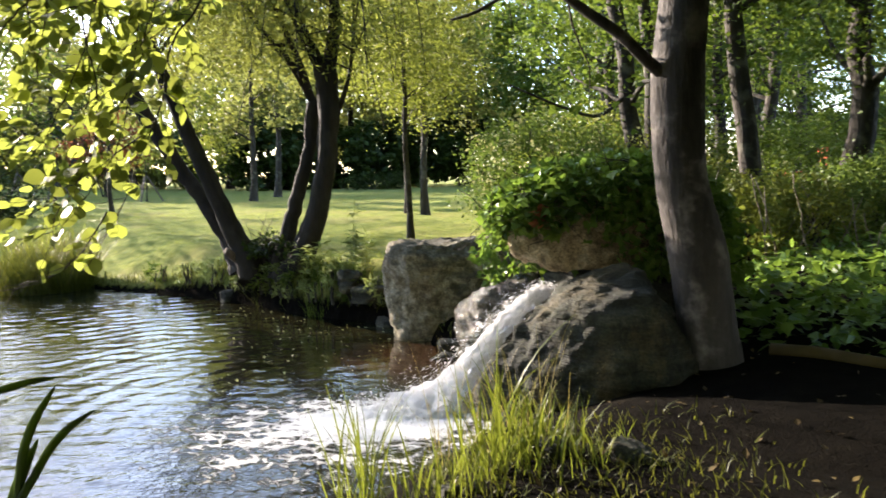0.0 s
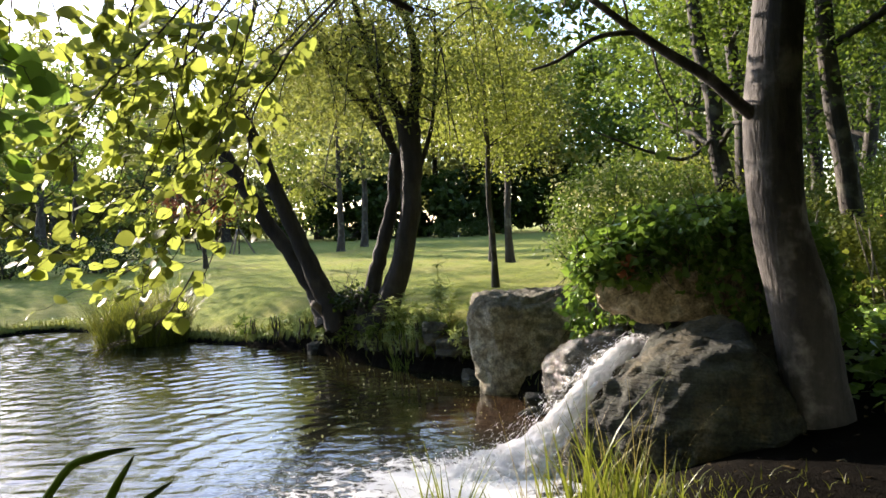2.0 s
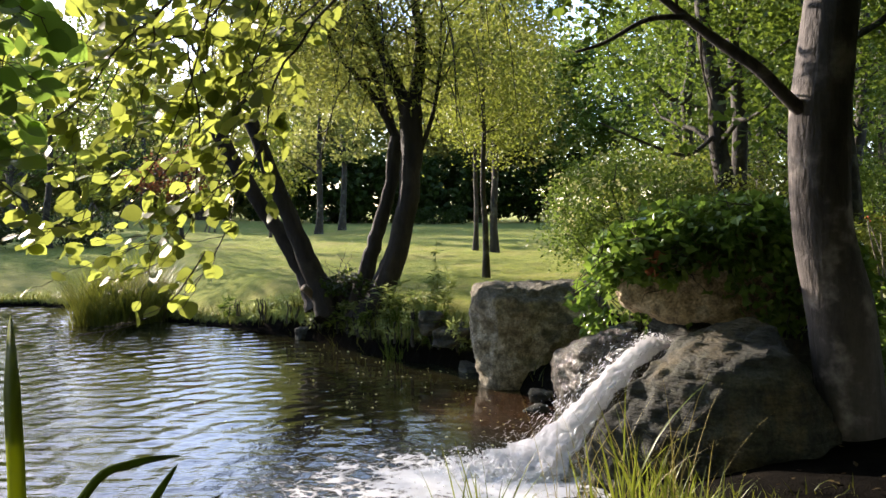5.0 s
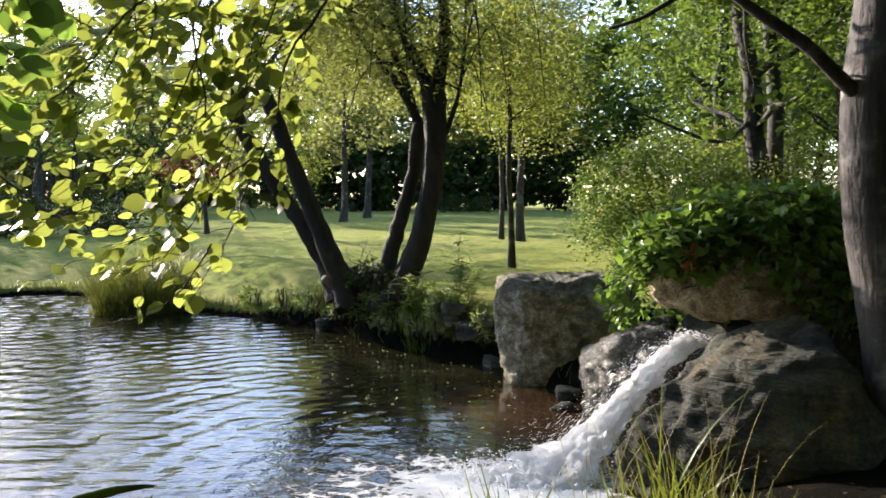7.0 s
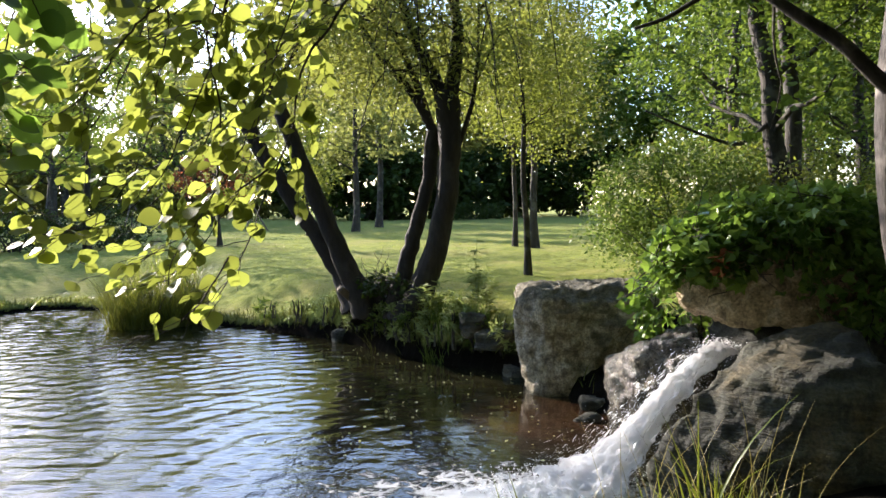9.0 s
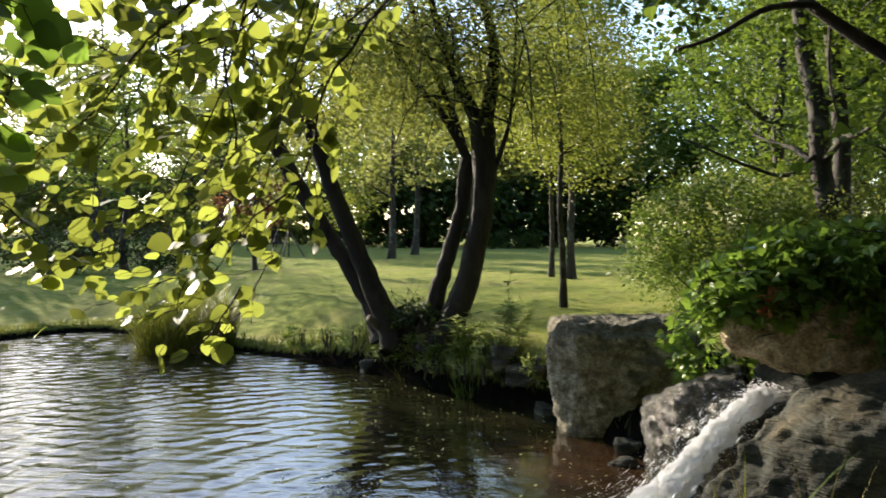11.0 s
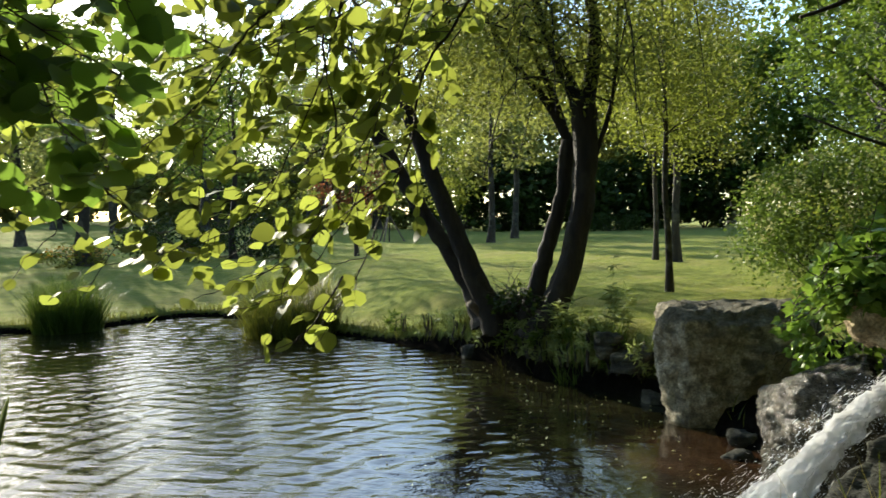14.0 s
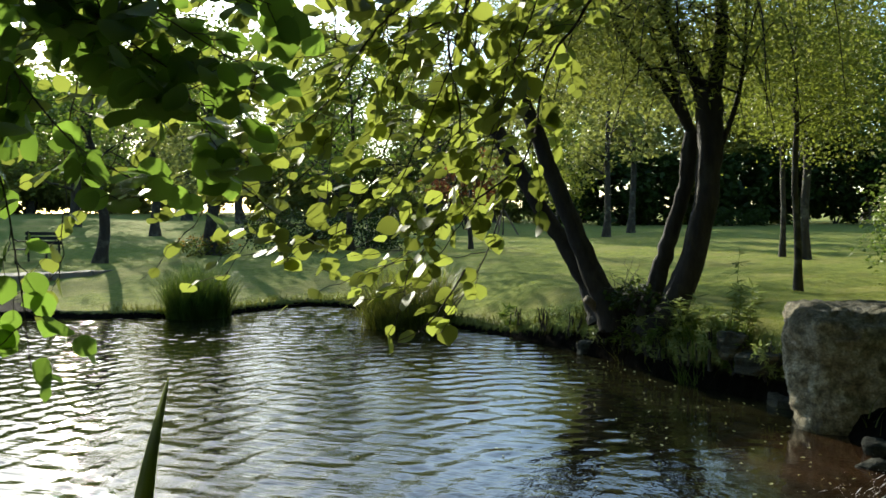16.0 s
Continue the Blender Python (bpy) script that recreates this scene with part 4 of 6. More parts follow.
for line, r in BOUGHS:
    p = smooth_line(line, 18)
    put("bough", Tubes().add(p, np.linspace(r, r * .35, 18), 10, .08, rng).mesh("bough", M["bark_big"]), big_trunk)
    if r > .03:
        for k in range(16):
            s = p[rng.integers(7, 18)]
            e = s + rng.normal(size=3) * np.array([.55, .55, .3]) + np.array([0, .15, .05])
            if e[2] > 3.0 or e[1] > 5.2:
                shoots.append(wander(s, e, 6, .03, rng))
tb = Tubes()
for q in shoots:
    tb.add(q, np.linspace(.009, .003, len(q)), 4)
put("twigwork", tb.mesh("twigwork", M["twig"]), big)["kind"] = "stuff"
pts = np.concatenate(shoots)
k = rng.integers(0, len(pts), 7000)
pts = pts[k] + rng.normal(size=(7000, 3)) * np.array([.2, .2, .12])
# Upper crown out of view, thickened to block sky light from the bank.
upper = np.array([3.1, 3.3, 6.6]) + rng.normal(size=(15000, 3)) * np.array([2.0, 2.1, 1.0])
upper = upper[upper[:, 2] > 4.5]
pts = pts[~((pts[:, 0] < 1.5) & (pts[:, 2] < 2.95)) & (np.hypot(pts[:, 0], pts[:, 1]) > 2.5) & ((pts[:, 2] > 4.3) | (pts[:, 1] > 5.7))]
put("crown", leaves_mesh("crown", pts, .085, LOBED, M["green"], rng, .25, .6), big)
put("crown", leaves_mesh("crown", upper, .17, LOBED, M["green"], rng, .25, .7), big)

# -- young trees on the lawn --
for x, y, h, cb, cr, r, mat, sz, cnt, seed in [
        (.97, 13.7, 6.0, 2.35, 1.25, .055, "yellow", .055, 21000, 1), (1.27, 22.1, 8.0, 2.9, 1.8, .07, "yellow", .075, 20000, 2), (1.77, 21.8, 8.5, 3.3, 1.9, .11, "yellow", .075, 20000, 3),
        (-4.84, 36.5, 10.5, 2.9, 2.3, .15, "grey_green", .2, 6400, 4), (-4.45, 42.6, 12.0, 2.9, 2.7, .17, "grey_green", .22, 6400, 5), (-6.3, 33.0, 5.2, 1.6, 1.2, .06, "yellow", .15, 2600, 6)]:
    tree("young_tree", x, y, h, r, cb, cr, M[mat], sz, cnt, M["bark_dark"], "slender young lawn tree with a bare stem and yellow-green crown" if mat == "yellow" else "slender young lawn tree with a bare stem and grey-green crown",
         40 + seed, (-.12 * (y < 15), .05), group="young trees on the lawn", clump=.3)
# -- trees to the side of the lawn and behind it --
SIDE = [(-13.6, 20.5, 6.6, .17, 4.5, 1.9, "green", .13, 3400), (-10.8, 23.6, 6.8, .10, 3.2, 2.2, "green", .13, 5200), (-7.6, 25.6, 4.4, .08, 2.4, 1.5, "grey_green", .13, 1300), (-23, 30, 6.5, .2, 2.6, 2.6, "grey_green", .2, 3000), (-18, 36, 5.6, .14, 2.4, 1.9, "green", .19, 1200),
        (-21, 42, 7.0, .3, 2.6, 3.4, "green", .24, 1500), (-19, 56, 8.5, .3, 2.6, 3.6, "green", .26, 1600), (-31, 34, 7.5, .3, 2.2, 3.6, "green", .26, 6000), (-24, 20, 6.5, .22, 2.8, 2.6, "green", .2, 3000), (-27, 43, 11.5, .26, 2.6, 2.6, "grey_green", .2, 4200), (-33, 46, 13.0, .3, 2.6, 3.2, "far", .28, 7000), (-21, 58, 12.0, .28, 2.8, 3.0, "far", .24, 4200)]
for i, (x, y, h, r, cb, cr, mat, sz, cnt) in enumerate(SIDE):
    tree("lawn_tree", x, y, h, r, cb, cr, M[mat], sz, cnt, M["bark_dark"], "leafy park tree standing on the lawn, lit from behind", 60 + i, group="trees on the lawn", clump=.7)
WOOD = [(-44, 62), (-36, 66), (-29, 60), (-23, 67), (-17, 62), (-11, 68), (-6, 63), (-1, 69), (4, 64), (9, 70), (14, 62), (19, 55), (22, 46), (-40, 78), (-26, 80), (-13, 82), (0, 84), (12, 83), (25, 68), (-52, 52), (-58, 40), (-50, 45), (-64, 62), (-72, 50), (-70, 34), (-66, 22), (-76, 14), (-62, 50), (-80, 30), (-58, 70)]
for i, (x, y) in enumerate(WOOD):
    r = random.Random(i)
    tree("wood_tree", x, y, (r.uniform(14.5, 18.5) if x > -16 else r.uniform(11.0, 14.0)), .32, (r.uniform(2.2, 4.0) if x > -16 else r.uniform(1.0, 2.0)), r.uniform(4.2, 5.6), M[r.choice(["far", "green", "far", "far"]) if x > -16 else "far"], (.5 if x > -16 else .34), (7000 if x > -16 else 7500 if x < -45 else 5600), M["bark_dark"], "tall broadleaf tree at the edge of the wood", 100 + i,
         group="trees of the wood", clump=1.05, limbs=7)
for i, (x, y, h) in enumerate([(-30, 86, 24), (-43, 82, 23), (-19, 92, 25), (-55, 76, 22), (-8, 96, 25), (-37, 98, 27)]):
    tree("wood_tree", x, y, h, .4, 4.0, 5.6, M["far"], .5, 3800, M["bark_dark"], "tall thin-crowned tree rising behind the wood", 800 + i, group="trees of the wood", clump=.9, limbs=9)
# The dark-leaved ones carry the deep shade under the trees in their colour.
for i in range(34):
    r = random.Random(50 + i)
    x = -48 + i * 3.3 + r.uniform(-1, 1) if i < 22 else -50 - (i - 22) * 1.3
    y = (61 + r.uniform(-2, 5) - 0.012 * max(0, x) ** 2) if i < 22 else 59 - (i - 22) * 3.4 + r.uniform(-1, 1)
    bush("understorey_shrub", x, y, 3.0, 2.2, r.uniform(4.2, 6.0), M["deep"] if x > -14 else M["far"], .55, 2200, "shrub under the wood's edge, its deep shade put into dark leaves" if x > -14 else "leafy shrub under the wood's edge, its leaves paled for haze", 150 + i, group="dark shrubs along the wood" if x > -14 else "pale shrubs along the wood", stems=5)
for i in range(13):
    bush("understorey_shrub", -56 - i * 1.6, 64 - i * 4.2, 3.6, 2.8, 6.5, M["far"], .6, 2800, "leafy shrub under the wood's edge, its leaves paled for haze", 850 + i, group="pale shrubs along the wood", stems=5)
for i, (x, y) in enumerate([(24, 37), (28, 40), (26, 46), (32, 45), (33, 52), (37, 47), (29, 33), (35, 38), (30, 58), (38, 58)]):
    bush("thicket_shrub", x, y, 2.8, 2.4, 4.6, M["green"], .32, 3600, "leafy green thicket behind the copse", 880 + i, group="thicket behind the copse", stems=5)
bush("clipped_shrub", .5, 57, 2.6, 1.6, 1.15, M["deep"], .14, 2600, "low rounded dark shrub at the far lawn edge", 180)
bush("red_shrub", -13.5, 44, 2.3, 2.0, 4.2, M["red_leaf"], .2, 2600, "reddish-leaved ornamental shrub beyond the lawn", 181, stems=6, low=.3)
# Trees outside the view, added round the pond to cut low sky light.
for i, (x, y) in enumerate([(-25, 9), (-27, 3), (-25, -4), (-20, -9), (-14, -13), (-31, 13), (-35, 6)]):
    tree("unseen_shore_tree", x, y, 12, .25, 1.8, 4.2, M["deep"] if i % 2 else M["green"], .46, 3600, M["bark_dark"], "unseen tree added on the pond's side shore to block low sky light", 290 + i, group="trees round the pond", clump=.95)
# -- unseen trees added behind the camera to cut sky light on the near ground --
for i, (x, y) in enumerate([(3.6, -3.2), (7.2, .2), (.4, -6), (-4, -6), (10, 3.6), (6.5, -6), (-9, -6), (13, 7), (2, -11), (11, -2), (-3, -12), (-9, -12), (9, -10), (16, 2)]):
    tree("unseen_bank_tree", x, y, 17.5 if i < 7 else 12.5, .22, 1.6, 4.8, M["deep"], 1.1, 3900 if i < 7 else 2600, M["bark_dark"], "unseen dark-leaved tree added on the near bank to block sky light", 270 + i, group="trees of the near bank", clump=1.0)
# -- the copse past the fall --
COPSE = [(4.6, 12.2, 9, .17, 3.0, 2.2, (-.9, 0)), (5.6, 14.2, 10, .16, 3.4, 2.2, (-.7, 0)), (6.3, 11.8, 10, .18, 3.2, 2.4, (-1.5, 0)), (8.0, 12.6, 10, .24, 3.0, 2.6, (.6, 0)), (8.7, 18.5, 10, .16, 2.8, 2.6, (-.6, 0)),
         (10.6, 14.0, 10, .2, 3.0, 2.6, (0, .4)), (7.0, 22, 12, .18, 3.0, 3.0, (0, 0)), (11.5, 22, 12, .22, 2.8, 3.2, (0, 0)), (15, 18, 12, .2, 2.6, 3.2, (0, 0)), (14, 28, 13, .24, 2.5, 3.6, (0, 0)), (9, 30, 13, .24, 2.5, 3.6, (0, 0)),
         (19, 26, 13, .24, 2.5, 3.8, (0, 0)), (17, 44, 14, .26, 2.2, 4.2, (0, 0)), (25, 31, 14, .26, 2.2, 4.4, (0, 0)), (29, 41, 14, .26, 2.2, 4.4, (0, 0)), (23, 53, 15, .26, 2.2, 4.6, (0, 0)), (31, 23, 14, .26, 2.2, 4.4, (0, 0)), (13.5, 33, 13, .22, 2.2, 3.6, (0, 0)), (20, 36, 14, .26, 2.5, 4.2, (0, 0)), (24, 43, 14, .26, 1.8, 4.6, (0, 0)), (27, 49, 15, .26, 1.6, 4.8, (0, 0)), (12, 40, 14, .26, 2.5, 4.0, (0, 0))]
for i, (x, y, h, r, cb, cr, lean) in enumerate(COPSE):
    made = tree("copse_tree", x, y, h, r, cb, cr, M["green"], .066 + .0035 * y, 10000 if y < 25 else 7500, M["bark_dark"], "dark-trunked tree in the shady copse", 200 + i, lean, group="trees of the copse", clump=.4, droop=.25, flat=.6)
    if i == 0:
        put("bough", Tubes().add(smooth_line([(-.35, 0, 2.3), (-.9, -.5, 2.0), (-1.6, -1.1, 2.1), (-2.4, -1.6, 2.35)], 14), np.linspace(.035, .012, 14), 7).mesh("bough", M["bark_dark"]), made)
for i, (x, y, rx, h, mat) in enumerate([(3.25, 13.0, 1.4, 2.1, "grey_green"), (4.6, 15.5, 2.0, 2.4, "yellow"), (6.5, 17.0, 2.0, 2.4, "yellow"), (8.8, 16.0, 1.8, 2.0, "green"), (11, 19, 2.2, 2.4, "green"), (4.5, 8.9, .7, 1.0, "yellow"), (5.6, 9.4, .8, 1.1, "yellow"), (4.6, 11.6, 1.1, 1.5, "yellow"), (5.3, 10.9, .9, 1.1, "yellow"), (7.2, 10.5, 1.1, 1.2, "grey_green"), (9.3, 11.0, 1.3, 1.3, "green")]):
    bush("shrub", x, y, rx, rx * .9, h, M["shrub_leaf" if mat == "grey_green" else mat], (.062 if mat == "grey_green" else .075), int((14000 if mat == "grey_green" else 4000) * rx), "leafy green shrub in the copse" if mat != "grey_green" else "pale-flowered shrub with small grey-green leaves", 230 + i, group="shrubs of the copse")

# ---- plants near the water ----
def tuft(name, x, y, r, n, h, w, mat, label, seed, category="grass", lean=.35, bend=.5, z=None, group=""):
    rng = np.random.default_rng(seed)
    a, q = rng.uniform(0, 2 * np.pi, n), r * np.sqrt(rng.random(n))
    px, py = x + q * np.cos(a), y + q * np.sin(a)
    pz = np.maximum(land(px, py), -.05) - .02
    ob = put(name, blades_mesh(name, np.stack([px, py, pz], 1), h, w, mat, rng, lean, 5, bend))
    return tagged(ob, label, category, group)


def blade_template(k):
    """One folded, arching grass blade, a metre long."""
    r = np.random.default_rng(600 + k)
    t = np.linspace(0, 1, 8)
    b = r.uniform(.05, .55)
    p = np.stack([b * t ** 2.4 + r.uniform(.02, .25) * t, 0 * t + r.normal(0, .03) * t ** 2, t * (1 - .3 * b * t ** 2)], 1)
    w = np.array([.55, .9, 1, 1, .9, .7, .42, .03]) * .011
    v = np.stack([p + np.outer(w, (0, 1, 0)), p + np.outer(w, (.35, 0, 0)), p - np.outer(w, (0, 1, 0))], 1).reshape(-1, 3)
    f = [(3 * i + a, 3 * i + a + 1, 3 * i + a + 4, 3 * i + a + 3) for i in range(7) for a in (0, 1)]
    return mesh_from("blade", v, [np.array(f)], M["blade"])


BLADES = [blade_template(k) for k in range(9)]
for i, (x, y, r, n, h) in enumerate([(.20, 3.3, .12, 34, .64), (.47, 3.25, .15, 26, .40), (.86, 3.4, .2, 70, .46), (1.14, 3.48, .2, 60, .38), (.7, 3.1, .2, 50, .36), (1.35, 3.4, .2, 34, .24), (1.1, 3.15, .25, 50, .22), (1.0, 3.3, .2, 44, .3), (.95, 3.85, .10, 9, .72), (1.2, 4.0, .12, 10, .45)]):
    rng = np.random.default_rng(300 + i)
    clump = thing("grass_tuft", (x, y, ground_z(x, y) - .02), "bright green arching waterside grass on the near bank", "grass", "grass on the near bank")
    for k in range(n):
        a, q = rng.uniform(0, 2 * np.pi), r * math.sqrt(rng.random())
        s = h * rng.uniform(.5, 1.2)
        ob = put("blade", BLADES[rng.integers(9)], clump)
        ob.matrix_basis = pose(q * math.cos(a), q * math.sin(a), 0, rng.normal(0, 6), rng.normal(0, 6), rng.uniform(0, 360)) @ Matrix.Diagonal((s, s * rng.uniform(.8, 1.6) * .55 / h ** .5, s, 1))
tuft("dry_grass", 1.0, 3.9, .4, 60, .7, .006, M["straw"], "dry straw-coloured grass stalks by the boulder", 320, lean=.3)
tuft("sedge_clump", -4.85, 13.0, .75, 1900, 1.0, .014, M["sedge"], "dense sedge clump overhanging the far water's edge", 321, "sedge", .55, .6)
tuft("reed_clump", -4.95, 13.35, .6, 520, 1.15, .012, M["reed"], "sunlit yellow-green reeds rising behind the sedge", 323, "reeds", .35, .35)
# The corner clump takes a darker green: its backlit shade is put into the blades.
tuft("sedge_clump", -8.8, 13.0, .52, 2500, .86, .016, M["iris"], "dark dense sedge clump at the pond's corner", 322, "sedge", .5, .4)
for i, (x, y, r, n, h) in enumerate([(-.3, 9.6, .24, 190, .42), (-1.0, 10.7, .35, 200, .26), (-1.6, 11.3, .3, 240, .3), (.1, 9.35, .15, 80, .36), (-.6, 10.1, .3, 150, .28)]):
    tuft("bank_grass", x, y, r, n, h, .009, M["green"] if i in (0, 3) else M["sedge"], "rough grass along the foot of the willow bank", 330 + i, group="grass on the willow bank", lean=.5)


def weed(x, y, h, n, seed, label="tall leafy weed with narrow leaves on the bank"):
    rng = np.random.default_rng(seed)
    z = ground_z(x, y) - .02
    root = thing("tall_weed", (x, y, z), label, "weed", "weeds on the bank")
    tb, pts, aim = Tubes(), [], []
    for s in range(n):
        q = wander(rng.normal(size=3) * np.array([.06, .06, 0]), rng.normal(size=3) * np.array([.1, .1, 0]) + np.array([0, 0, h * rng.uniform(.6, 1)]), 12, .008, rng)
        tb.add(q, np.linspace(.006, .002, 12), 5)
        for i in range(52):
            f = rng.random()
            a = rng.uniform(0, 2 * np.pi)
            pts.append(q[int(f * 11)])
            aim.append((math.cos(a), math.sin(a), .3))
    put("stalk", tb.mesh("stalk", M["reed"]), root)["kind"] = "stuff"
    put("leaves", leaves_mesh("leaves", pts, .13, NARROW, M["herb"], rng, .1, .7, aim), root)
    return root


weed(.05, 9.65, 1.0, 3, 351)
weed(.22, 9.75, .6, 3, 355)
weed(-.45, 9.85, .5, 5, 352)
weed(-.12, 9.5, .35, 6, 353)
weed(-1.35, 11.05, .4, 5, 354)

# iris leaves rising close to the camera
rng = np.random.default_rng(360)
iris = thing("iris_clump", (0, 0, 0), "long dark iris leaves at the near water's edge", "iris")


def blade(pts, width, mat):
    p = smooth_line(pts, 22)
    t = np.linspace(0, 1, 22)
    w = width * .5 * np.minimum(1, (1 - t) * 4.0) ** .7
    tan = np.gradient(p, axis=0)
    side = np.cross(tan, (-.2, 1, 0.1))
    side /= np.linalg.norm(side, axis=1)[:, None]
    nor = np.cross(side, tan)
    nor /= np.linalg.norm(nor, axis=1)[:, None]
    v = np.stack([p - side * w[:, None], p - nor * .004 * np.minimum(1, (1 - t) * 3)[:, None], p + side * w[:, None], p + nor * .004 * np.minimum(1, (1 - t) * 3)[:, None]], 1).reshape(-1, 3)
    f = [(4 * i + a, 4 * i + (a + 1) % 4, 4 * i + 4 + (a + 1) % 4, 4 * i + 4 + a) for i in range(21) for a in range(4)]
    return mesh_from("leaf", v, [np.array(f)], mat)


for pts, w in [([(-.88, 1.66, .15), (-.89, 1.69, .75), (-.905, 1.72, 1.12), (-.95, 1.80, 1.31), (-1.05, 2.0, 1.46)], .038), ([(-.86, 1.95, .05), (-.78, 1.97, .6), (-.74, 2.0, .9), (-.64, 2.0, 1.08)], .028),
               ([(-1.05, 1.9, .05), (-.98, 1.95, .75), (-.86, 2.0, 1.02), (-.75, 2.0, 1.08), (-.63, 2.0, 1.10)], .024), ([(-.84, 1.9, .05), (-.80, 1.95, .6), (-.71, 2.0, .82), (-.63, 2.0, .93), (-.53, 2.0, 1.0)], .026),
               ([(-.92, 1.92, .05), (-.84, 1.95, .5), (-.78, 2.0, .75), (-.70, 2.0, .92)], .034)]:
    # Widest leaf gets the lit green; backlit shade is in the others' colour.
    put("leaf", blade(pts, w, M["reed"] if w > .035 else M["iris"]), iris)

# ---- ivy and brambles over the top boulder ----
rng = np.random.default_rng(370)


def ivy_cover(name, cx, cy, cz, rx, ry, rz, n, size, label, mat="ivy", low=-.25):
    d = rng.normal(size=(n * 2, 3))
    d /= np.linalg.norm(d, axis=1)[:, None]
    d = d[d[:, 2] > low][:n]
    lump = np.array([1 + .16 * noise.fractal(Vector(v) * 2.6 + Vector((cx, cy, 3)), 1, 2, 3) for v in d])
    pts = np.array([cx, cy, cz]) + d * np.array([rx, ry, rz]) * lump[:, None] + rng.normal(size=(len(d), 3)) * .035
    pts = pts[~((pts[:, 0] > 1.28) & (pts[:, 0] < 1.95) & (pts[:, 1] < 5.8) & (pts[:, 2] < 1.24 - .12 * (pts[:, 0] - 1.3)) & (pts[:, 2] > .8) & (cy < 7))]
    d = d[:len(pts)]
    root = thing(name, (0, 0, 0), label, "ivy")
    put("leaves", leaves_mesh("leaves", pts, size, LOBED, M[mat], rng, .45, .4, d), root)
    tb = Tubes()
    for i in range(26):
        a = pts[rng.integers(len(pts))]
        b = a + rng.normal(size=3) * .22
        tb.add(wander(a, b, 6, .02, rng), np.linspace(.005, .002, 6), 4)
    put("vines", tb.mesh("vines", M["twig"]), root)["kind"] = "stuff"
    return root


ivy_cover("ivy", 2.2, 5.98, 1.40, .78, .64, .37, 4400, .078, "glossy ivy and bramble covering the top boulder")
ivy_cover("ivy", 1.36, 5.72, 1.31, .14, .2, .16, 260, .078, "leafy bramble trailing down between the boulders", low=-.8)
ivy_cover("ivy", 1.52, 5.75, 1.36, .30, .36, .24, 1300, .078, "trailing bramble hanging down the boulder's side", low=-.7)
ivy_cover("ivy", 2.28, 5.78, 1.28, .52, .44, .42, 1700, .078, "ivy trailing over the boulder's shaded face", low=-.8)
ivy_cover("ivy", 2.75, 6.0, 1.0, .45, .6, .6, 1800, .075, "dark ivy on the shaded flank of the boulder")
ivy_cover("ivy", 1.62, 7.0, .88, .30, .26, .32, 620, .075, "shaded bramble filling the gap behind the wet stone", low=-.9)
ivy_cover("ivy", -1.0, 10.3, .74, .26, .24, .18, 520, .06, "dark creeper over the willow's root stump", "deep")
sprig = put("red_sprig", leaves_mesh("red_sprig", np.array([1.5, 5.36, 1.37]) + rng.normal(size=(14, 3)) * .03, .07, LOBED, M["red_leaf"], rng, .3, .3))
tagged(sprig, "small sprig of reddened leaves among the bramble", "leaves")
n = 12000
px, py = rng.uniform(2.8, 9.5, n), 3.95 + 8.5 * rng.random(n) ** 1.15
keep = (px + .1 * py > 3.45 + .15 * np.sin(py * 2)) & (py > np.maximum(4.95 - 1.0 * (px - 2.9), 4.0) + .12 * np.sin(px * 5))
px, py = px[keep], py[keep]
pz = land(px, py) + np.abs(rng.normal(.12, .09, len(px)))
carpet = put("ivy_carpet", leaves_mesh("ivy_carpet", np.stack([px, py, pz], 1), .10, LOBED, M["ivy"], rng, .1, .75))
tagged(carpet, "low ivy spreading over the copse floor", "ivy", kind="stuff")

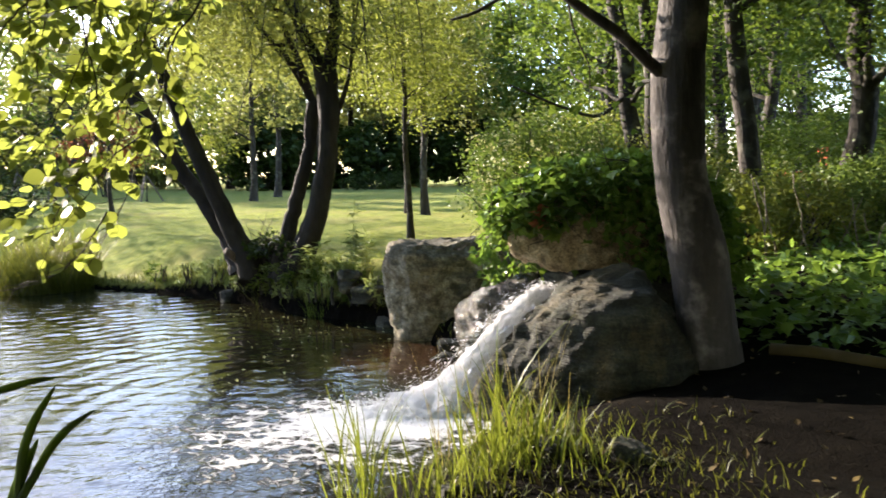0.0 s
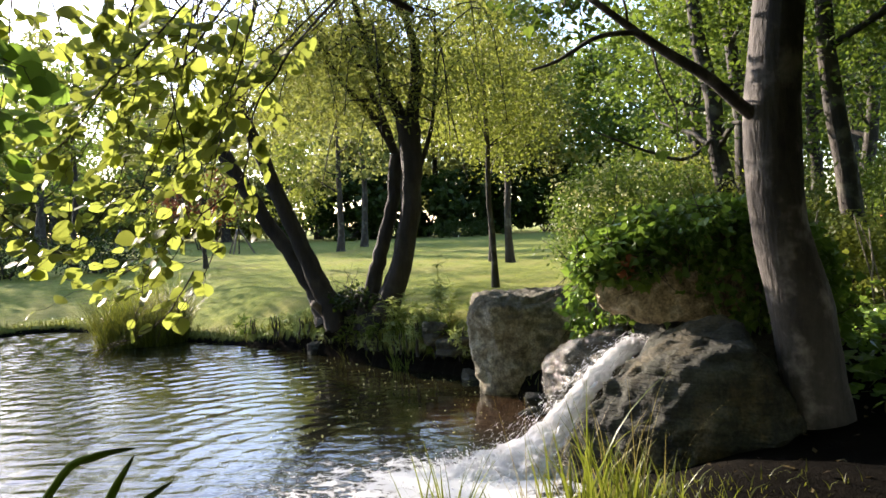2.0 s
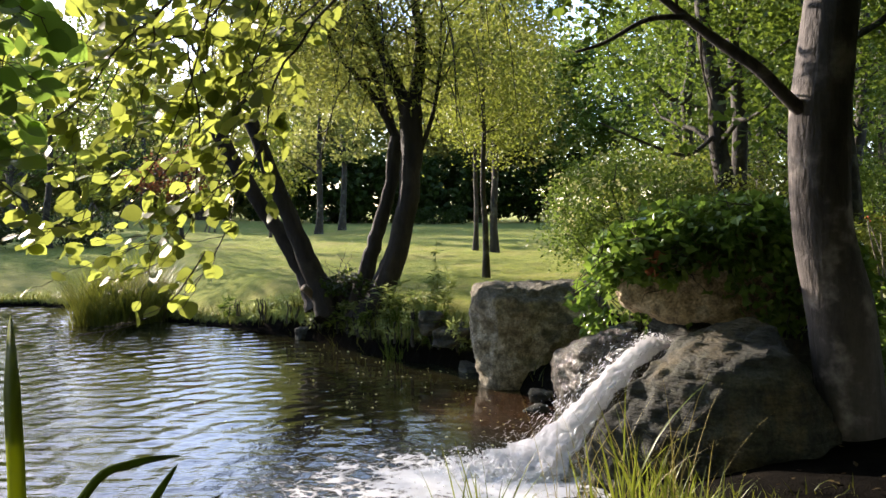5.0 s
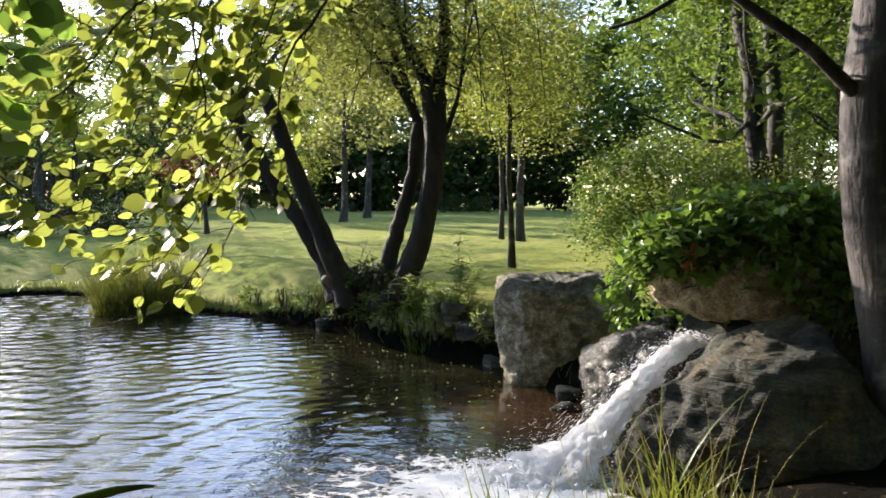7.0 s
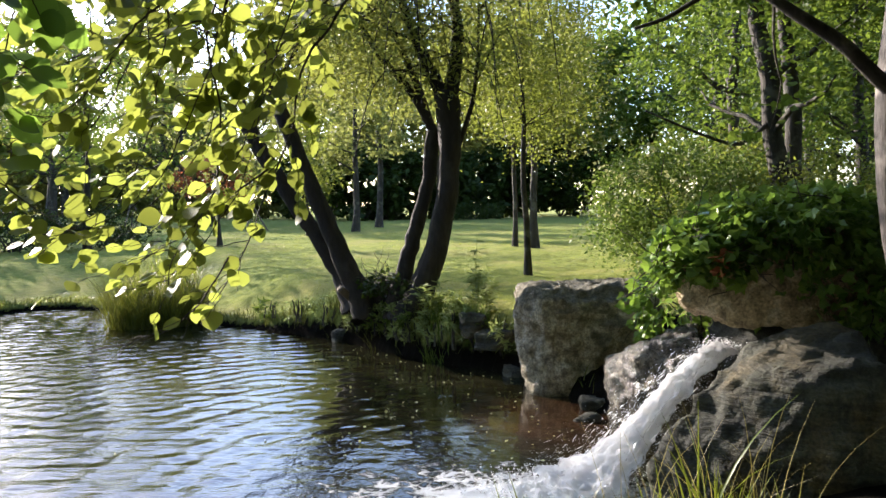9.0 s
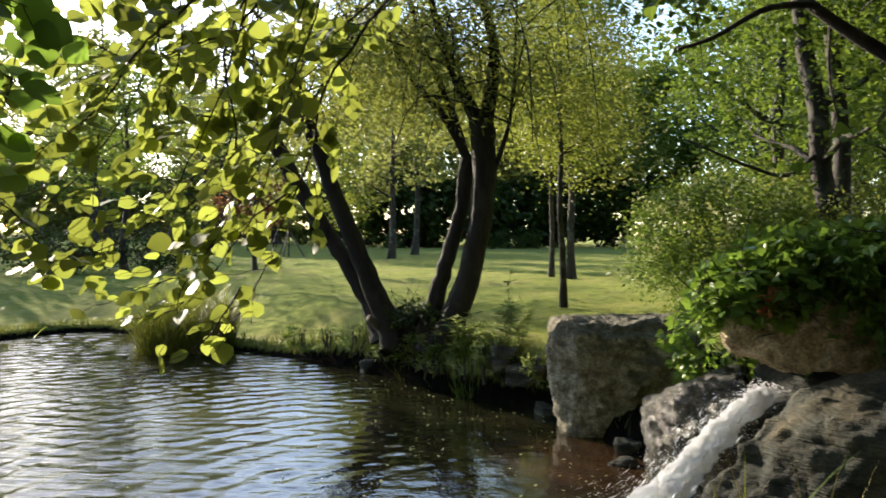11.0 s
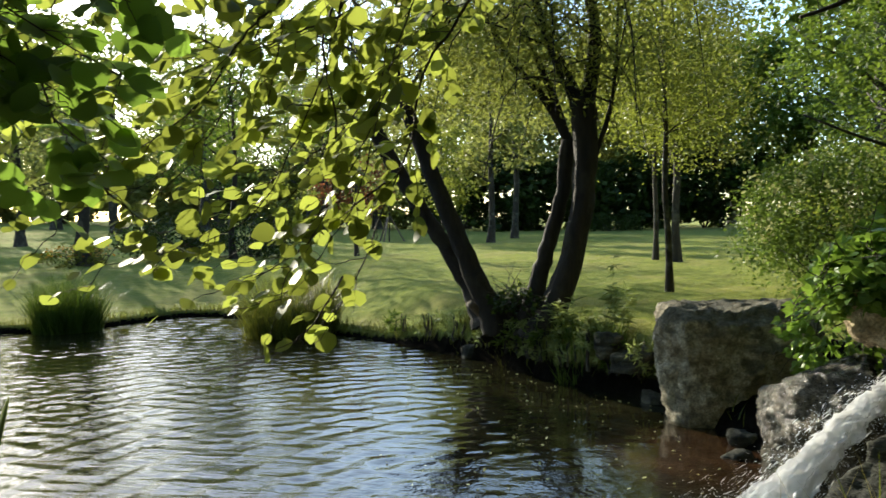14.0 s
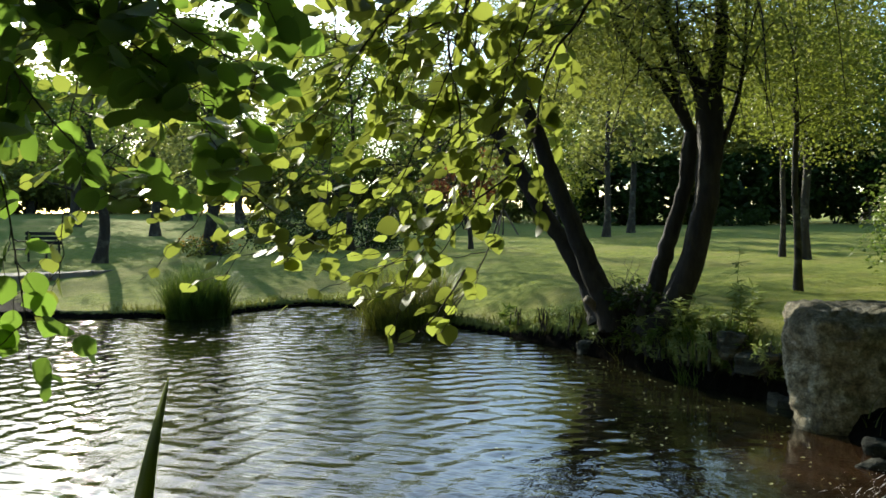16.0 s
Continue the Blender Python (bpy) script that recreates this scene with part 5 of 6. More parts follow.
# ---- the overhanging alder ----
rng = np.random.default_rng(400)
alder = thing("alder_tree", (0, 0, 0), "overhanging alder with round backlit yellow-green leaves", "tree")
LIMB = smooth_line([(-4.7, .2, .1), (-4.6, .4, 1.6), (-4.1, 1.3, 2.9), (-3.0, 2.7, 3.5), (-1.8, 3.8, 3.6), (-.6, 4.7, 3.4), (.1, 5.2, 3.15)], 40)
put("trunk", Tubes().add(LIMB, np.interp(np.linspace(0, 1, 40), [0, .3, .6, 1], [.2, .12, .06, .02]), 12, .1, rng).mesh("trunk", M["bark_dark"]), alder)
TWIGS = [
    [(-.8, 4.5, 3.3), (-.95, 4.45, 2.75), (-1.05, 4.4, 2.3), (-1.13, 4.4, 1.9), (-1.3, 4.3, 1.6), (-1.45, 4.25, 1.42)],
    [(-1.5, 4.0, 3.4), (-1.38, 4.1, 2.8), (-1.42, 4.1, 2.3), (-1.6, 4.1, 1.8), (-2.0, 4.1, 1.55)],
    [(-.9, 4.5, 3.25), (-1.3, 4.4, 2.75), (-1.9, 4.3, 2.45), (-2.6, 4.2, 2.3)],
    [(-.3, 4.9, 3.2), (-.75, 4.8, 2.75), (-1.2, 4.7, 2.45), (-1.8, 4.5, 2.2), (-2.3, 4.4, 1.9)],
    [(-1.9, 3.9, 3.4), (-2.0, 4.0, 2.7), (-2.2, 4.1, 2.1), (-2.5, 4.1, 1.7)],
    [(-2.3, 3.6, 3.4), (-2.6, 3.9, 2.6), (-2.9, 4.1, 2.1), (-3.3, 4.2, 1.75)],
    [(-2.6, 3.2, 3.4), (-3.0, 3.6, 2.7), (-3.4, 3.9, 2.2), (-3.9, 4.1, 1.8)],
    [(-1.8, 3.7, 3.4), (-1.9, 3.5, 2.8), (-2.05, 3.4, 2.4), (-2.4, 3.4, 2.2)],
    [(-2.2, 3.4, 3.4), (-2.3, 3.3, 2.8), (-2.7, 3.3, 2.4), (-3.2, 3.3, 2.2)],
    [(-1.2, 4.3, 3.4), (-1.7, 4.6, 2.9), (-2.2, 4.9, 2.6), (-2.9, 5.2, 2.4)],
    [(-.6, 4.7, 3.3), (-1.0, 5.0, 2.6), (-1.25, 5.0, 2.1), (-1.5, 5.0, 1.75)],
    [(-1.0, 4.2, 3.4), (-1.1, 4.1, 2.7), (-1.25, 4.0, 2.2), (-1.5, 3.95, 1.8), (-1.9, 3.9, 1.6)],
    [(-.7, 4.5, 3.3), (-.85, 4.3, 2.7), (-.95, 4.2, 2.3), (-1.1, 4.2, 1.95), (-1.3, 4.1, 1.7)],
    [(-1.3, 4.2, 3.4), (-1.5, 4.2, 2.6), (-1.75, 4.2, 2.1), (-2.1, 4.2, 1.75), (-2.4, 4.2, 1.45)],
    [(-1.1, 4.4, 3.3), (-1.2, 4.6, 2.5), (-1.35, 4.6, 2.0), (-1.7, 4.6, 1.65), (-2.1, 4.6, 1.45)],
    [(-1.6, 3.6, 3.5), (-1.7, 3.3, 3.0), (-1.85, 3.2, 2.6), (-2.2, 3.2, 2.3)],
    [(-2.0, 3.4, 3.5), (-2.1, 3.2, 3.0), (-2.3, 3.1, 2.6), (-2.7, 3.1, 2.35)],
    [(-1.9, 3.5, 3.5), (-2.2, 3.4, 3.0), (-2.6, 3.4, 2.6), (-3.0, 3.4, 2.3)],
    [(-2.2, 3.4, 3.5), (-2.7, 3.7, 2.7), (-3.0, 3.8, 2.1), (-3.15, 3.9, 1.6), (-3.2, 3.9, 1.45)],
    [(-1.7, 3.8, 3.5), (-1.75, 4.0, 3.0), (-1.7, 4.1, 2.6), (-1.75, 4.2, 2.2), (-1.85, 4.2, 1.7)],
]
TWIGS += [[(-1.6, 4.4, 3.5), (-2.0, 4.8, 3.1), (-2.4, 5.0, 2.85), (-2.9, 5.1, 2.75)], [(-1.3, 4.6, 3.5), (-1.5, 5.0, 3.15), (-1.8, 5.3, 2.95), (-2.3, 5.4, 2.8)],
          [(-2.2, 4.2, 3.5), (-2.6, 4.6, 3.05), (-3.1, 4.9, 2.7), (-3.5, 5.0, 2.5)], [(-.9, 4.9, 3.4), (-1.2, 5.2, 3.05), (-1.5, 5.3, 2.85), (-1.9, 5.3, 2.6)],
          [(-2.0, 3.8, 3.4), (-2.1, 4.1, 2.95), (-2.3, 4.2, 2.7), (-2.7, 4.3, 2.55)]]
# the boughs that show: thicker, with sprays along their lower halves
BRANCHES = [
    ([(-.3, 4.8, 3.2), (-.59, 4.6, 2.83), (-.73, 4.6, 2.65), (-.88, 4.6, 2.46), (-.94, 4.6, 2.2), (-1.04, 4.6, 1.94), (-1.15, 4.6, 1.66), (-1.27, 4.6, 1.39), (-1.36, 4.6, 1.25)], .009),
    ([(-.8, 4.4, 3.2), (-1.09, 4.2, 2.75), (-1.19, 4.2, 2.63), (-1.42, 4.2, 2.55), (-1.61, 4.2, 2.51), (-1.84, 4.15, 2.62)], .008),
    ([(-1.0, 4.4, 3.25), (-1.2, 4.4, 2.81), (-1.28, 4.4, 2.6), (-1.26, 4.4, 2.3), (-1.28, 4.4, 1.98), (-1.38, 4.4, 1.72), (-1.5, 4.35, 1.5), (-1.47, 4.3, 1.3)], .007),
    ([(-1.05, 4.6, 1.94), (-1.28, 4.6, 1.78), (-1.42, 4.6, 1.67), (-1.63, 4.6, 1.53), (-1.9, 4.6, 1.42)], .006),
    ([(-2.6, 3.9, 2.9), (-2.45, 4.0, 2.4), (-2.24, 4.0, 2.02), (-2.06, 4.0, 1.85), (-1.78, 4.0, 1.63)], .007),
    ([(-1.21, 4.4, 1.5), (-1.36, 4.4, 1.28), (-1.52, 4.4, 1.15), (-1.66, 4.4, 1.09), (-1.92, 4.4, 1.04)], .005),
    ([(-.9, 4.2, 3.2), (-1.25, 3.9, 2.67), (-1.45, 3.9, 2.5), (-1.62, 3.9, 2.28), (-1.8, 3.9, 2.15), (-2.0, 3.9, 2.04)], .007),
    ([(-.4, 4.8, 3.15), (-.85, 4.7, 2.71), (-1.0, 4.7, 2.56), (-1.16, 4.7, 2.38), (-1.32, 4.7, 2.17), (-1.7, 4.7, 1.95)], .006),
]
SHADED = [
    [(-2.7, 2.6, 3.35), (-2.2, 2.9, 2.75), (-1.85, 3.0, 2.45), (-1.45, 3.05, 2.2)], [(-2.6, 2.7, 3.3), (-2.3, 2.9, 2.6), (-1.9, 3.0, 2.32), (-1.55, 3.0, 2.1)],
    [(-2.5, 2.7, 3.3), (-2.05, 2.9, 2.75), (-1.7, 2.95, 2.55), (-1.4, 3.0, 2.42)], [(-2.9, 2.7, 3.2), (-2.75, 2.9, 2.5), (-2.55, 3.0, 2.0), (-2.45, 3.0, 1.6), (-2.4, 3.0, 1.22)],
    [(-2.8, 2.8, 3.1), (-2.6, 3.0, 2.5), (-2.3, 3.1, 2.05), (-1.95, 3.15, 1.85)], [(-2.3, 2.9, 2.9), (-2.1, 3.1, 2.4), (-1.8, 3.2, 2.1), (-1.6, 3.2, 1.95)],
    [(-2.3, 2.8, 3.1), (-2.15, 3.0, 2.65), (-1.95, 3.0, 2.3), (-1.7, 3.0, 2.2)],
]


class Spray:
    """Leaves set in two ranks along short side twigs; places, ways and faces of the leaves are kept."""

    def __init__(self, tumble):
        self.tumble = tumble
        self.wood, self.spots, self.ways, self.ups = Tubes(), [], [], []

    def dress(self, p, gap, first=.15, leaf_gap=.055, reach=(.10, .40)):
        run = np.concatenate([[0], np.cumsum(np.linalg.norm(np.diff(p, axis=0), axis=1))])
        at, side = run[-1] * first, 1
        while at < run[-1]:
            i = min(len(p) - 2, int(np.searchsorted(run, at)))
            tan = p[i + 1] - p[i]
            tan /= np.linalg.norm(tan) + 1e-9
            flat = np.cross(tan, (0, 0, 1.0)) + rng.normal(size=3) * .35
            d = tan * rng.uniform(.3, .8) + side * flat + np.array([-.25, 0, -.12])
            d[2] *= .5
            d /= np.linalg.norm(d)
            q = wander(p[i], p[i] + d * rng.uniform(*reach) + np.array([0, 0, -.03]), 8, .008, rng)
            self.wood.add(q, np.linspace(.0026, .0011, 8), 4)
            n = max(2, int(np.linalg.norm(q[-1] - q[0]) / leaf_gap))
            for k in range(n):
                turn = (1 if k % 2 else -1) * rng.uniform(.5, 1.1) * (k < n - 1)
                c, t = math.cos(turn), math.sin(turn)
                self.spots.append(q[min(7, 1 + int(6.5 * (k + 1) / n))])
                self.ways.append((d[0] * c - d[1] * t, d[0] * t + d[1] * c, d[2] - rng.uniform(0, .32)))
                self.ups.append(rng.normal(size=3) * self.tumble + np.array([0, 0, 1.0]))
            at += gap * rng.uniform(.6, 1.4)
            side = -side

    def frames(self):
        y = np.array(self.ways)
        y /= np.linalg.norm(y, axis=1)[:, None]
        x = np.cross(y, np.array(self.ups))
        x /= np.linalg.norm(x, axis=1)[:, None]
        return np.array(self.spots), x, y, np.cross(x, y)


def broad_leaf(k):
    """A rounded leaf with a short tip, folded along its midrib, a little wavy."""
    r = np.random.default_rng(k)
    along = np.array([0, .05, .17, .34, .53, .71, .86, .95, 1.03])
    half = np.array([.015, .17, .35, .46, .48, .41, .27, .12, .008])
    v = []
    for a, h in zip(along, half):
        bow = -.16 * a * a * (1 + .5 * (k - 1.5))
        for s in (-1, 0, 1):
            w = s * h * (1 + r.normal(0, .05))
            v.append((w, a + .02 * abs(s), bow + abs(w) * .10 + r.normal(0, .012) * abs(s)))
    f = [(3 * i + a, 3 * i + a + 1, 3 * i + a + 4, 3 * i + a + 3) for i in range(len(along) - 1) for a in (0, 1)]
    return np.array(v), np.array(f)


def joined_leaves(name, fr, sizes, mat):
    """Leaves of four shapes in one mesh."""
    spots, x, y, z = fr
    vs, fs, n = [], [], 0
    for i in range(len(spots)):
        v, f = LEAF_SHAPES[i % 4]
        vs.append(spots[i] + sizes[i] * (v[:, :1] * x[i] + v[:, 1:2] * y[i] + v[:, 2:] * z[i]))
        fs.append(f + n)
        n += len(v)
    return mesh_from(name, np.concatenate(vs), [np.concatenate(fs)], mat)


LEAF_SHAPES = [broad_leaf(k) for k in range(4)]
lit, dim = Spray(.5), Spray(.95)
for line, r in BRANCHES:
    p = smooth_line(line, 46)
    p[1:-1] += np.cumsum(rng.normal(size=(44, 3)) * .005, axis=0) * np.sin(np.linspace(0, np.pi, 44))[:, None]
    put("branch", Tubes().add(p, np.linspace(r, .002, 46), 7, .1, rng).mesh("branch", M["twig"]), alder)
    lit.dress(p, .085, .2)
for line in TWIGS:
    p = smooth_line(line, 40)
    p[1:-1] += np.cumsum(rng.normal(size=(38, 3)) * .007, axis=0) * np.sin(np.linspace(0, np.pi, 38))[:, None]
    lit.wood.add(p, np.linspace(.0048, .0016, 40), 6)
    lit.dress(p, .18, .1)
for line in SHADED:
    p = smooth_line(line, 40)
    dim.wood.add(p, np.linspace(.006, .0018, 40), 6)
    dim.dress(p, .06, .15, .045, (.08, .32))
put("twigwork", lit.wood.mesh("twigwork", M["twig"]), alder)["kind"] = "stuff"
put("twigwork", dim.wood.mesh("twigwork", M["twig"]), alder)["kind"] = "stuff"
shapes = [mesh_from("leaf", v, [f], M["alder"]) for v, f in LEAF_SHAPES]
spots, xs, ys, zs = lit.frames()
keep = np.flatnonzero((spots[:, 2] > 1.2) & ((spots[:, 2] > 1.62) | (rng.random(len(spots)) < .6)))
order = rng.permutation(keep)
near, rest = order[:300], order[300:]
for i in near:
    s = rng.uniform(.07, .118)
    ob = put("leaf", shapes[i % 4], alder)
    ob.matrix_basis = Matrix.Translation(spots[i]) @ Matrix([Vector(a[i]) for a in (xs, ys, zs)]).transposed().to_4x4() @ Matrix.Diagonal((s, s, s, 1))
put("foliage", joined_leaves("foliage", [a[rest] for a in (spots, xs, ys, zs)], rng.uniform(.058, .11, len(rest)), M["alder_mass"]), alder)["kind"] = "stuff"
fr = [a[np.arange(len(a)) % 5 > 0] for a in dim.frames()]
put("foliage", joined_leaves("foliage", fr, rng.uniform(.08, .13, len(fr[0])), M["alder_shade"]), alder, "leaves of a shaded low branch, their shade put into a darker green")["kind"] = "stuff"
# Unseen upper crown, added to block sky light from above and the left.
high = np.array([-2.0, 1.5, 5.2]) + rng.normal(size=(7500, 3)) * np.array([1.7, 1.3, .7])
high = high[(high[:, 2] > 4.1) & (high[:, 1] < 3.6)]
wide = np.array([-4.6, 1.6, 6.0]) + rng.normal(size=(5000, 3)) * np.array([1.9, 1.5, 1.0])
high = np.concatenate([high, wide[(wide[:, 2] > 4.4) & (wide[:, 1] < 3.4)]])
put("crown", leaves_mesh("crown", high, .2, DIAMOND, M["alder_mass"], rng, .3, .7), alder)
# Leaves added just above view, to shade the low branch from the sun.
over = np.array([-4.2, 5.2, 4.05]) + rng.normal(size=(1300, 3)) * np.array([.7, .6, .42])
put("foliage", leaves_mesh("foliage", over[over[:, 2] > 3.45], .088, ROUND, M["alder_mass"], rng, .3, .6), alder)["kind"] = "stuff"

# ---- rough grass along the shore and short blades on the lawn ----
rng = np.random.default_rng(500)
n = 9000
i = rng.integers(0, 17, n)
u = rng.random(n)[:, None]
p = POND[i] * (1 - u) + POND[i + 1] * u + rng.normal(size=(n, 2)) * .16
dd = pond_distance(p[:, 0], p[:, 1])
p = p[(dd > .015) & (dd < .45) & ((p[:, 0] < -2.3) | (rng.random(n) < .35))]
fringe = put("shore_grass", blades_mesh("shore_grass", np.column_stack([p, land(p[:, 0], p[:, 1]) - .01]), .2, .009, M["sedge"], rng, .6, 3, .7))
tagged(fringe, "rough uncut grass fringing the pond", "grass", kind="stuff")
n = 84000
y = 9.4 + 16 * rng.random(n) ** 1.3
x = -.95 * y + rng.random(n) * (1.2 * y + 1)
keep = (pond_distance(x, y) > .1) & (x - .25 * y < 1.0)
x, y = x[keep], y[keep]
short = put("lawn_grass", blades_mesh("lawn_grass", np.column_stack([x, y, land(x, y) - .01]), .04, .008, M["lawn_blade"], rng, .5, 1, .5))
tagged(short, "short mown grass blades of the lawn", "grass", kind="stuff")
n = 36000
y = 22 + 36 * rng.random(n)
x = -.7 * y + rng.random(n) * (.95 * y)
keep = (x - .25 * y < .8)
x, y = x[keep], y[keep]
far_grass = put("lawn_grass", blades_mesh("lawn_grass", np.column_stack([x, y, land(x, y) - .01]), .035, .02, M["lawn_blade"], rng, .5, 1, .5))
tagged(far_grass, "short sunlit grass of the far lawn", "grass", kind="stuff")

n = 5200
x, y = rng.uniform(.5, 2.3, n), rng.uniform(1.8, 4.2, n)
keep = (pond_distance(x, y) > .1) & (rng.random(n) < 1.15 - .5 * x) & (y < 4.6 - .35 * x)
x, y = x[keep], y[keep]
turf = put("bank_turf", blades_mesh("bank_turf", np.column_stack([x, y, land(x, y) - .01]), .09, .008, M["sedge"], rng, .7, 2, .7))
tagged(turf, "thin rough grass along the edge of the earth bank", "grass", kind="stuff")
# fallen leaves and twigs on the near bank, a pale log edging
n = 220
x, y = rng.uniform(.3, 4.2, n), rng.uniform(2.2, 5.2, n)
keep = pond_distance(x, y) > .12
x, y = x[keep], y[keep]
litter = put("leaf_litter", leaves_mesh("leaf_litter", np.column_stack([x, y, land(x, y) + .008 + .012 * rng.random(len(x))]), .045, DIAMOND, M["litter"], rng, 0, .85))
tagged(litter, "dry brown leaves scattered over the bare earth bank", "leaf litter", kind="stuff")
p = wander((2.98, 4.82, 0), (3.85, 4.02, 0), 14, .015, rng)
p[:, 2] = land(p[:, 0], p[:, 1]) + .02
edging = put("edging_log", Tubes().add(p, np.linspace(.055, .04, 14), 9, .1, rng).mesh("edging_log", M["litter"]))
tagged(edging, "pale weathered log lying along the ivy's edge", "log")

# ---- terrace, path and small things ----
def box(bm, x0, y0, z0, x1, y1, z1, bevel=0.0):
    g = bmesh.ops.create_cube(bm, size=1.0)
    bmesh.ops.scale(bm, verts=g["verts"], vec=(x1 - x0, y1 - y0, z1 - z0))
    bmesh.ops.translate(bm, verts=g["verts"], vec=((x0 + x1) / 2, (y0 + y1) / 2, (z0 + z1) / 2))
    if bevel:
        bmesh.ops.bevel(bm, geom=list({e for v in g["verts"] for e in v.link_edges}), offset=bevel, segments=2, affect="EDGES")
    return bm


def stone_material(name, dark, light):
    m, nt, p = material(name)
    rnd = nt.nodes.new("ShaderNodeObjectInfo").outputs["Random"]
    col = mix(nt, rnd, dark, light)
    grain = noise_tex(nt, 30, 5, 0.65)
    col = mix(nt, 0.5, col, ramp(nt, grain, [(0.3, (0.55, 0.55, 0.55)), (0.7, (1, 1, 1))]), "MULTIPLY")
    link(nt, col, p.inputs["Base Color"])
    p.inputs["Roughness"].default_value = 0.9
    bump(nt, p, grain, 0.5, 0.01)
    return m


M["paving"] = stone_material("paving", (0.20, 0.17, 0.14), (0.30, 0.26, 0.21))
M["asphalt"] = stone_material("asphalt", (0.07, 0.07, 0.075), (0.08, 0.08, 0.085))
M["dark_metal"] = stone_material("dark_metal", (0.02, 0.02, 0.022), (0.03, 0.03, 0.03))
M["orange_paint"] = stone_material("orange_paint", (0.55, 0.10, 0.03), (0.60, 0.12, 0.04))
M["bloom"] = leaf_material("bloom", (0.50, 0.30, 0.04), (0.60, 0.18, 0.05), (0.45, 0.28, 0.05), 0.3)

terrace = thing("terrace", (-15.69, 18.09, .46), "sunlit paved terrace with a stone edge beyond the pond", "terrace", kind="structure")
terrace.rotation_euler.z = radians(-22)
bm = bmesh.new()
part("bedding", box(bm, -2.9, -3.4, -.5, 2.9, 3.4, .02), M["paving"], terrace)
slab = bmesh.new()
box(slab, -.44, -.44, -.03, .44, .44, .03, .012)
slab_mesh = bpy.data.meshes.new("slab")
slab.to_mesh(slab_mesh)
slab_mesh.materials.append(M["paving"])
for i in range(6):
    for j in range(7):
        ob = put("slab", slab_mesh, terrace)
        ob.location = (-2.4 + i * .9, -2.7 + j * .9, .045 + .004 * ((i * 7 + j * 3) % 3))
for j in range(7):
    bm = bmesh.new()
    part("kerb_stone", box(bm, 2.86, -3.3 + j * .95, -.45, 3.02, -2.39 + j * .95, .10, .015), M["paving"], terrace)

bench = thing("garden_bench", (-16.6, 17.2, .535), "slatted dark metal bench on the terrace", "bench")
for k in range(4):
    bm = bmesh.new()
    part("seat_slat", box(bm, -.6, -.2 + k * .11, .42, .6, -.12 + k * .11, .445, .005), M["dark_metal"], bench)
for k in range(3):
    bm = bmesh.new()
    part("back_slat", box(bm, -.6, .24, .55 + k * .12, .6, .26, .63 + k * .12, .005), M["dark_metal"], bench)
for sx in (-.52, .48):
    for y0, y1, top in ((-.2, -.16, .42), (.22, .26, .9)):
        bm = bmesh.new()
        part("leg", box(bm, sx, y0, 0, sx + .04, y1, top, .006), M["dark_metal"], bench)
rng = np.random.default_rng(700)
bed = bush("flower_bed", -13.9, 20.6, .9, 1.1, .5, M["sedge"], .08, 1300, "low flower bed with yellow and orange blooms beside the terrace", 701, category="flowers")
put("blooms", leaves_mesh("blooms", np.column_stack([rng.uniform(-.8, .8, 160), rng.uniform(-1, 1, 160), rng.uniform(.25, .55, 160)]), .09, ROUND, M["bloom"], rng, 0, .8), bed)["kind"] = "stuff"
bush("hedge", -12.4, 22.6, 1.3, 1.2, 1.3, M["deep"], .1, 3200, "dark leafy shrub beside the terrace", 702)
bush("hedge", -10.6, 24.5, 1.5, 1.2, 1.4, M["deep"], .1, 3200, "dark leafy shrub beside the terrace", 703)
tree("terrace_tree", -15.0, 17.6, 4.9, .16, 3.0, 1.2, M["green"], .14, 900, M["bark_dark"], "dark-stemmed tree growing through the terrace", 704, clump=.5)

# a paved path through the copse, shaded
px = np.linspace(6, 60, 60)
py = 27.5 - .12 * (px - 12) + .6 * np.sin(px * .15)
rows = np.stack([np.stack([px, py + s, land(px, py + s) + .012], 1) for s in np.linspace(-1.3, 1.3, 7)], 1)
q = (np.arange(59)[:, None] * 7 + np.arange(6)[None]).ravel()
way = put("path", mesh_from("path", rows, [np.stack([q, q + 7, q + 8, q + 1], 1)], M["asphalt"]))
tagged(way, "grey tarmac path crossing the shady copse", "path", kind="structure")

# small orange mower parked past the copse
mower = thing("ride_on_mower", (16.9, 30, ground_z(16.9, 30)), "small orange ride-on mower parked beyond the trees", "mower")
bm = bmesh.new()
part("bonnet", box(bm, -.95, -.35, .35, -.05, .35, .85, .08), M["orange_paint"], mower)
bm = bmesh.new()
part("rear_body", box(bm, -.05, -.4, .3, .8, .4, .6, .06), M["orange_paint"], mower)
bm = bmesh.new()
part("seat", box(bm, .2, -.24, .6, .65, .24, .72, .04), M["dark_metal"], mower)
bm = bmesh.new()
part("backrest", box(bm, .58, -.24, .72, .68, .24, 1.15, .04), M["dark_metal"], mower)
bm = bmesh.new()
part("roll_bar", box(bm, .74, -.36, .6, .80, .36, 1.75, .02), M["orange_paint"], mower)
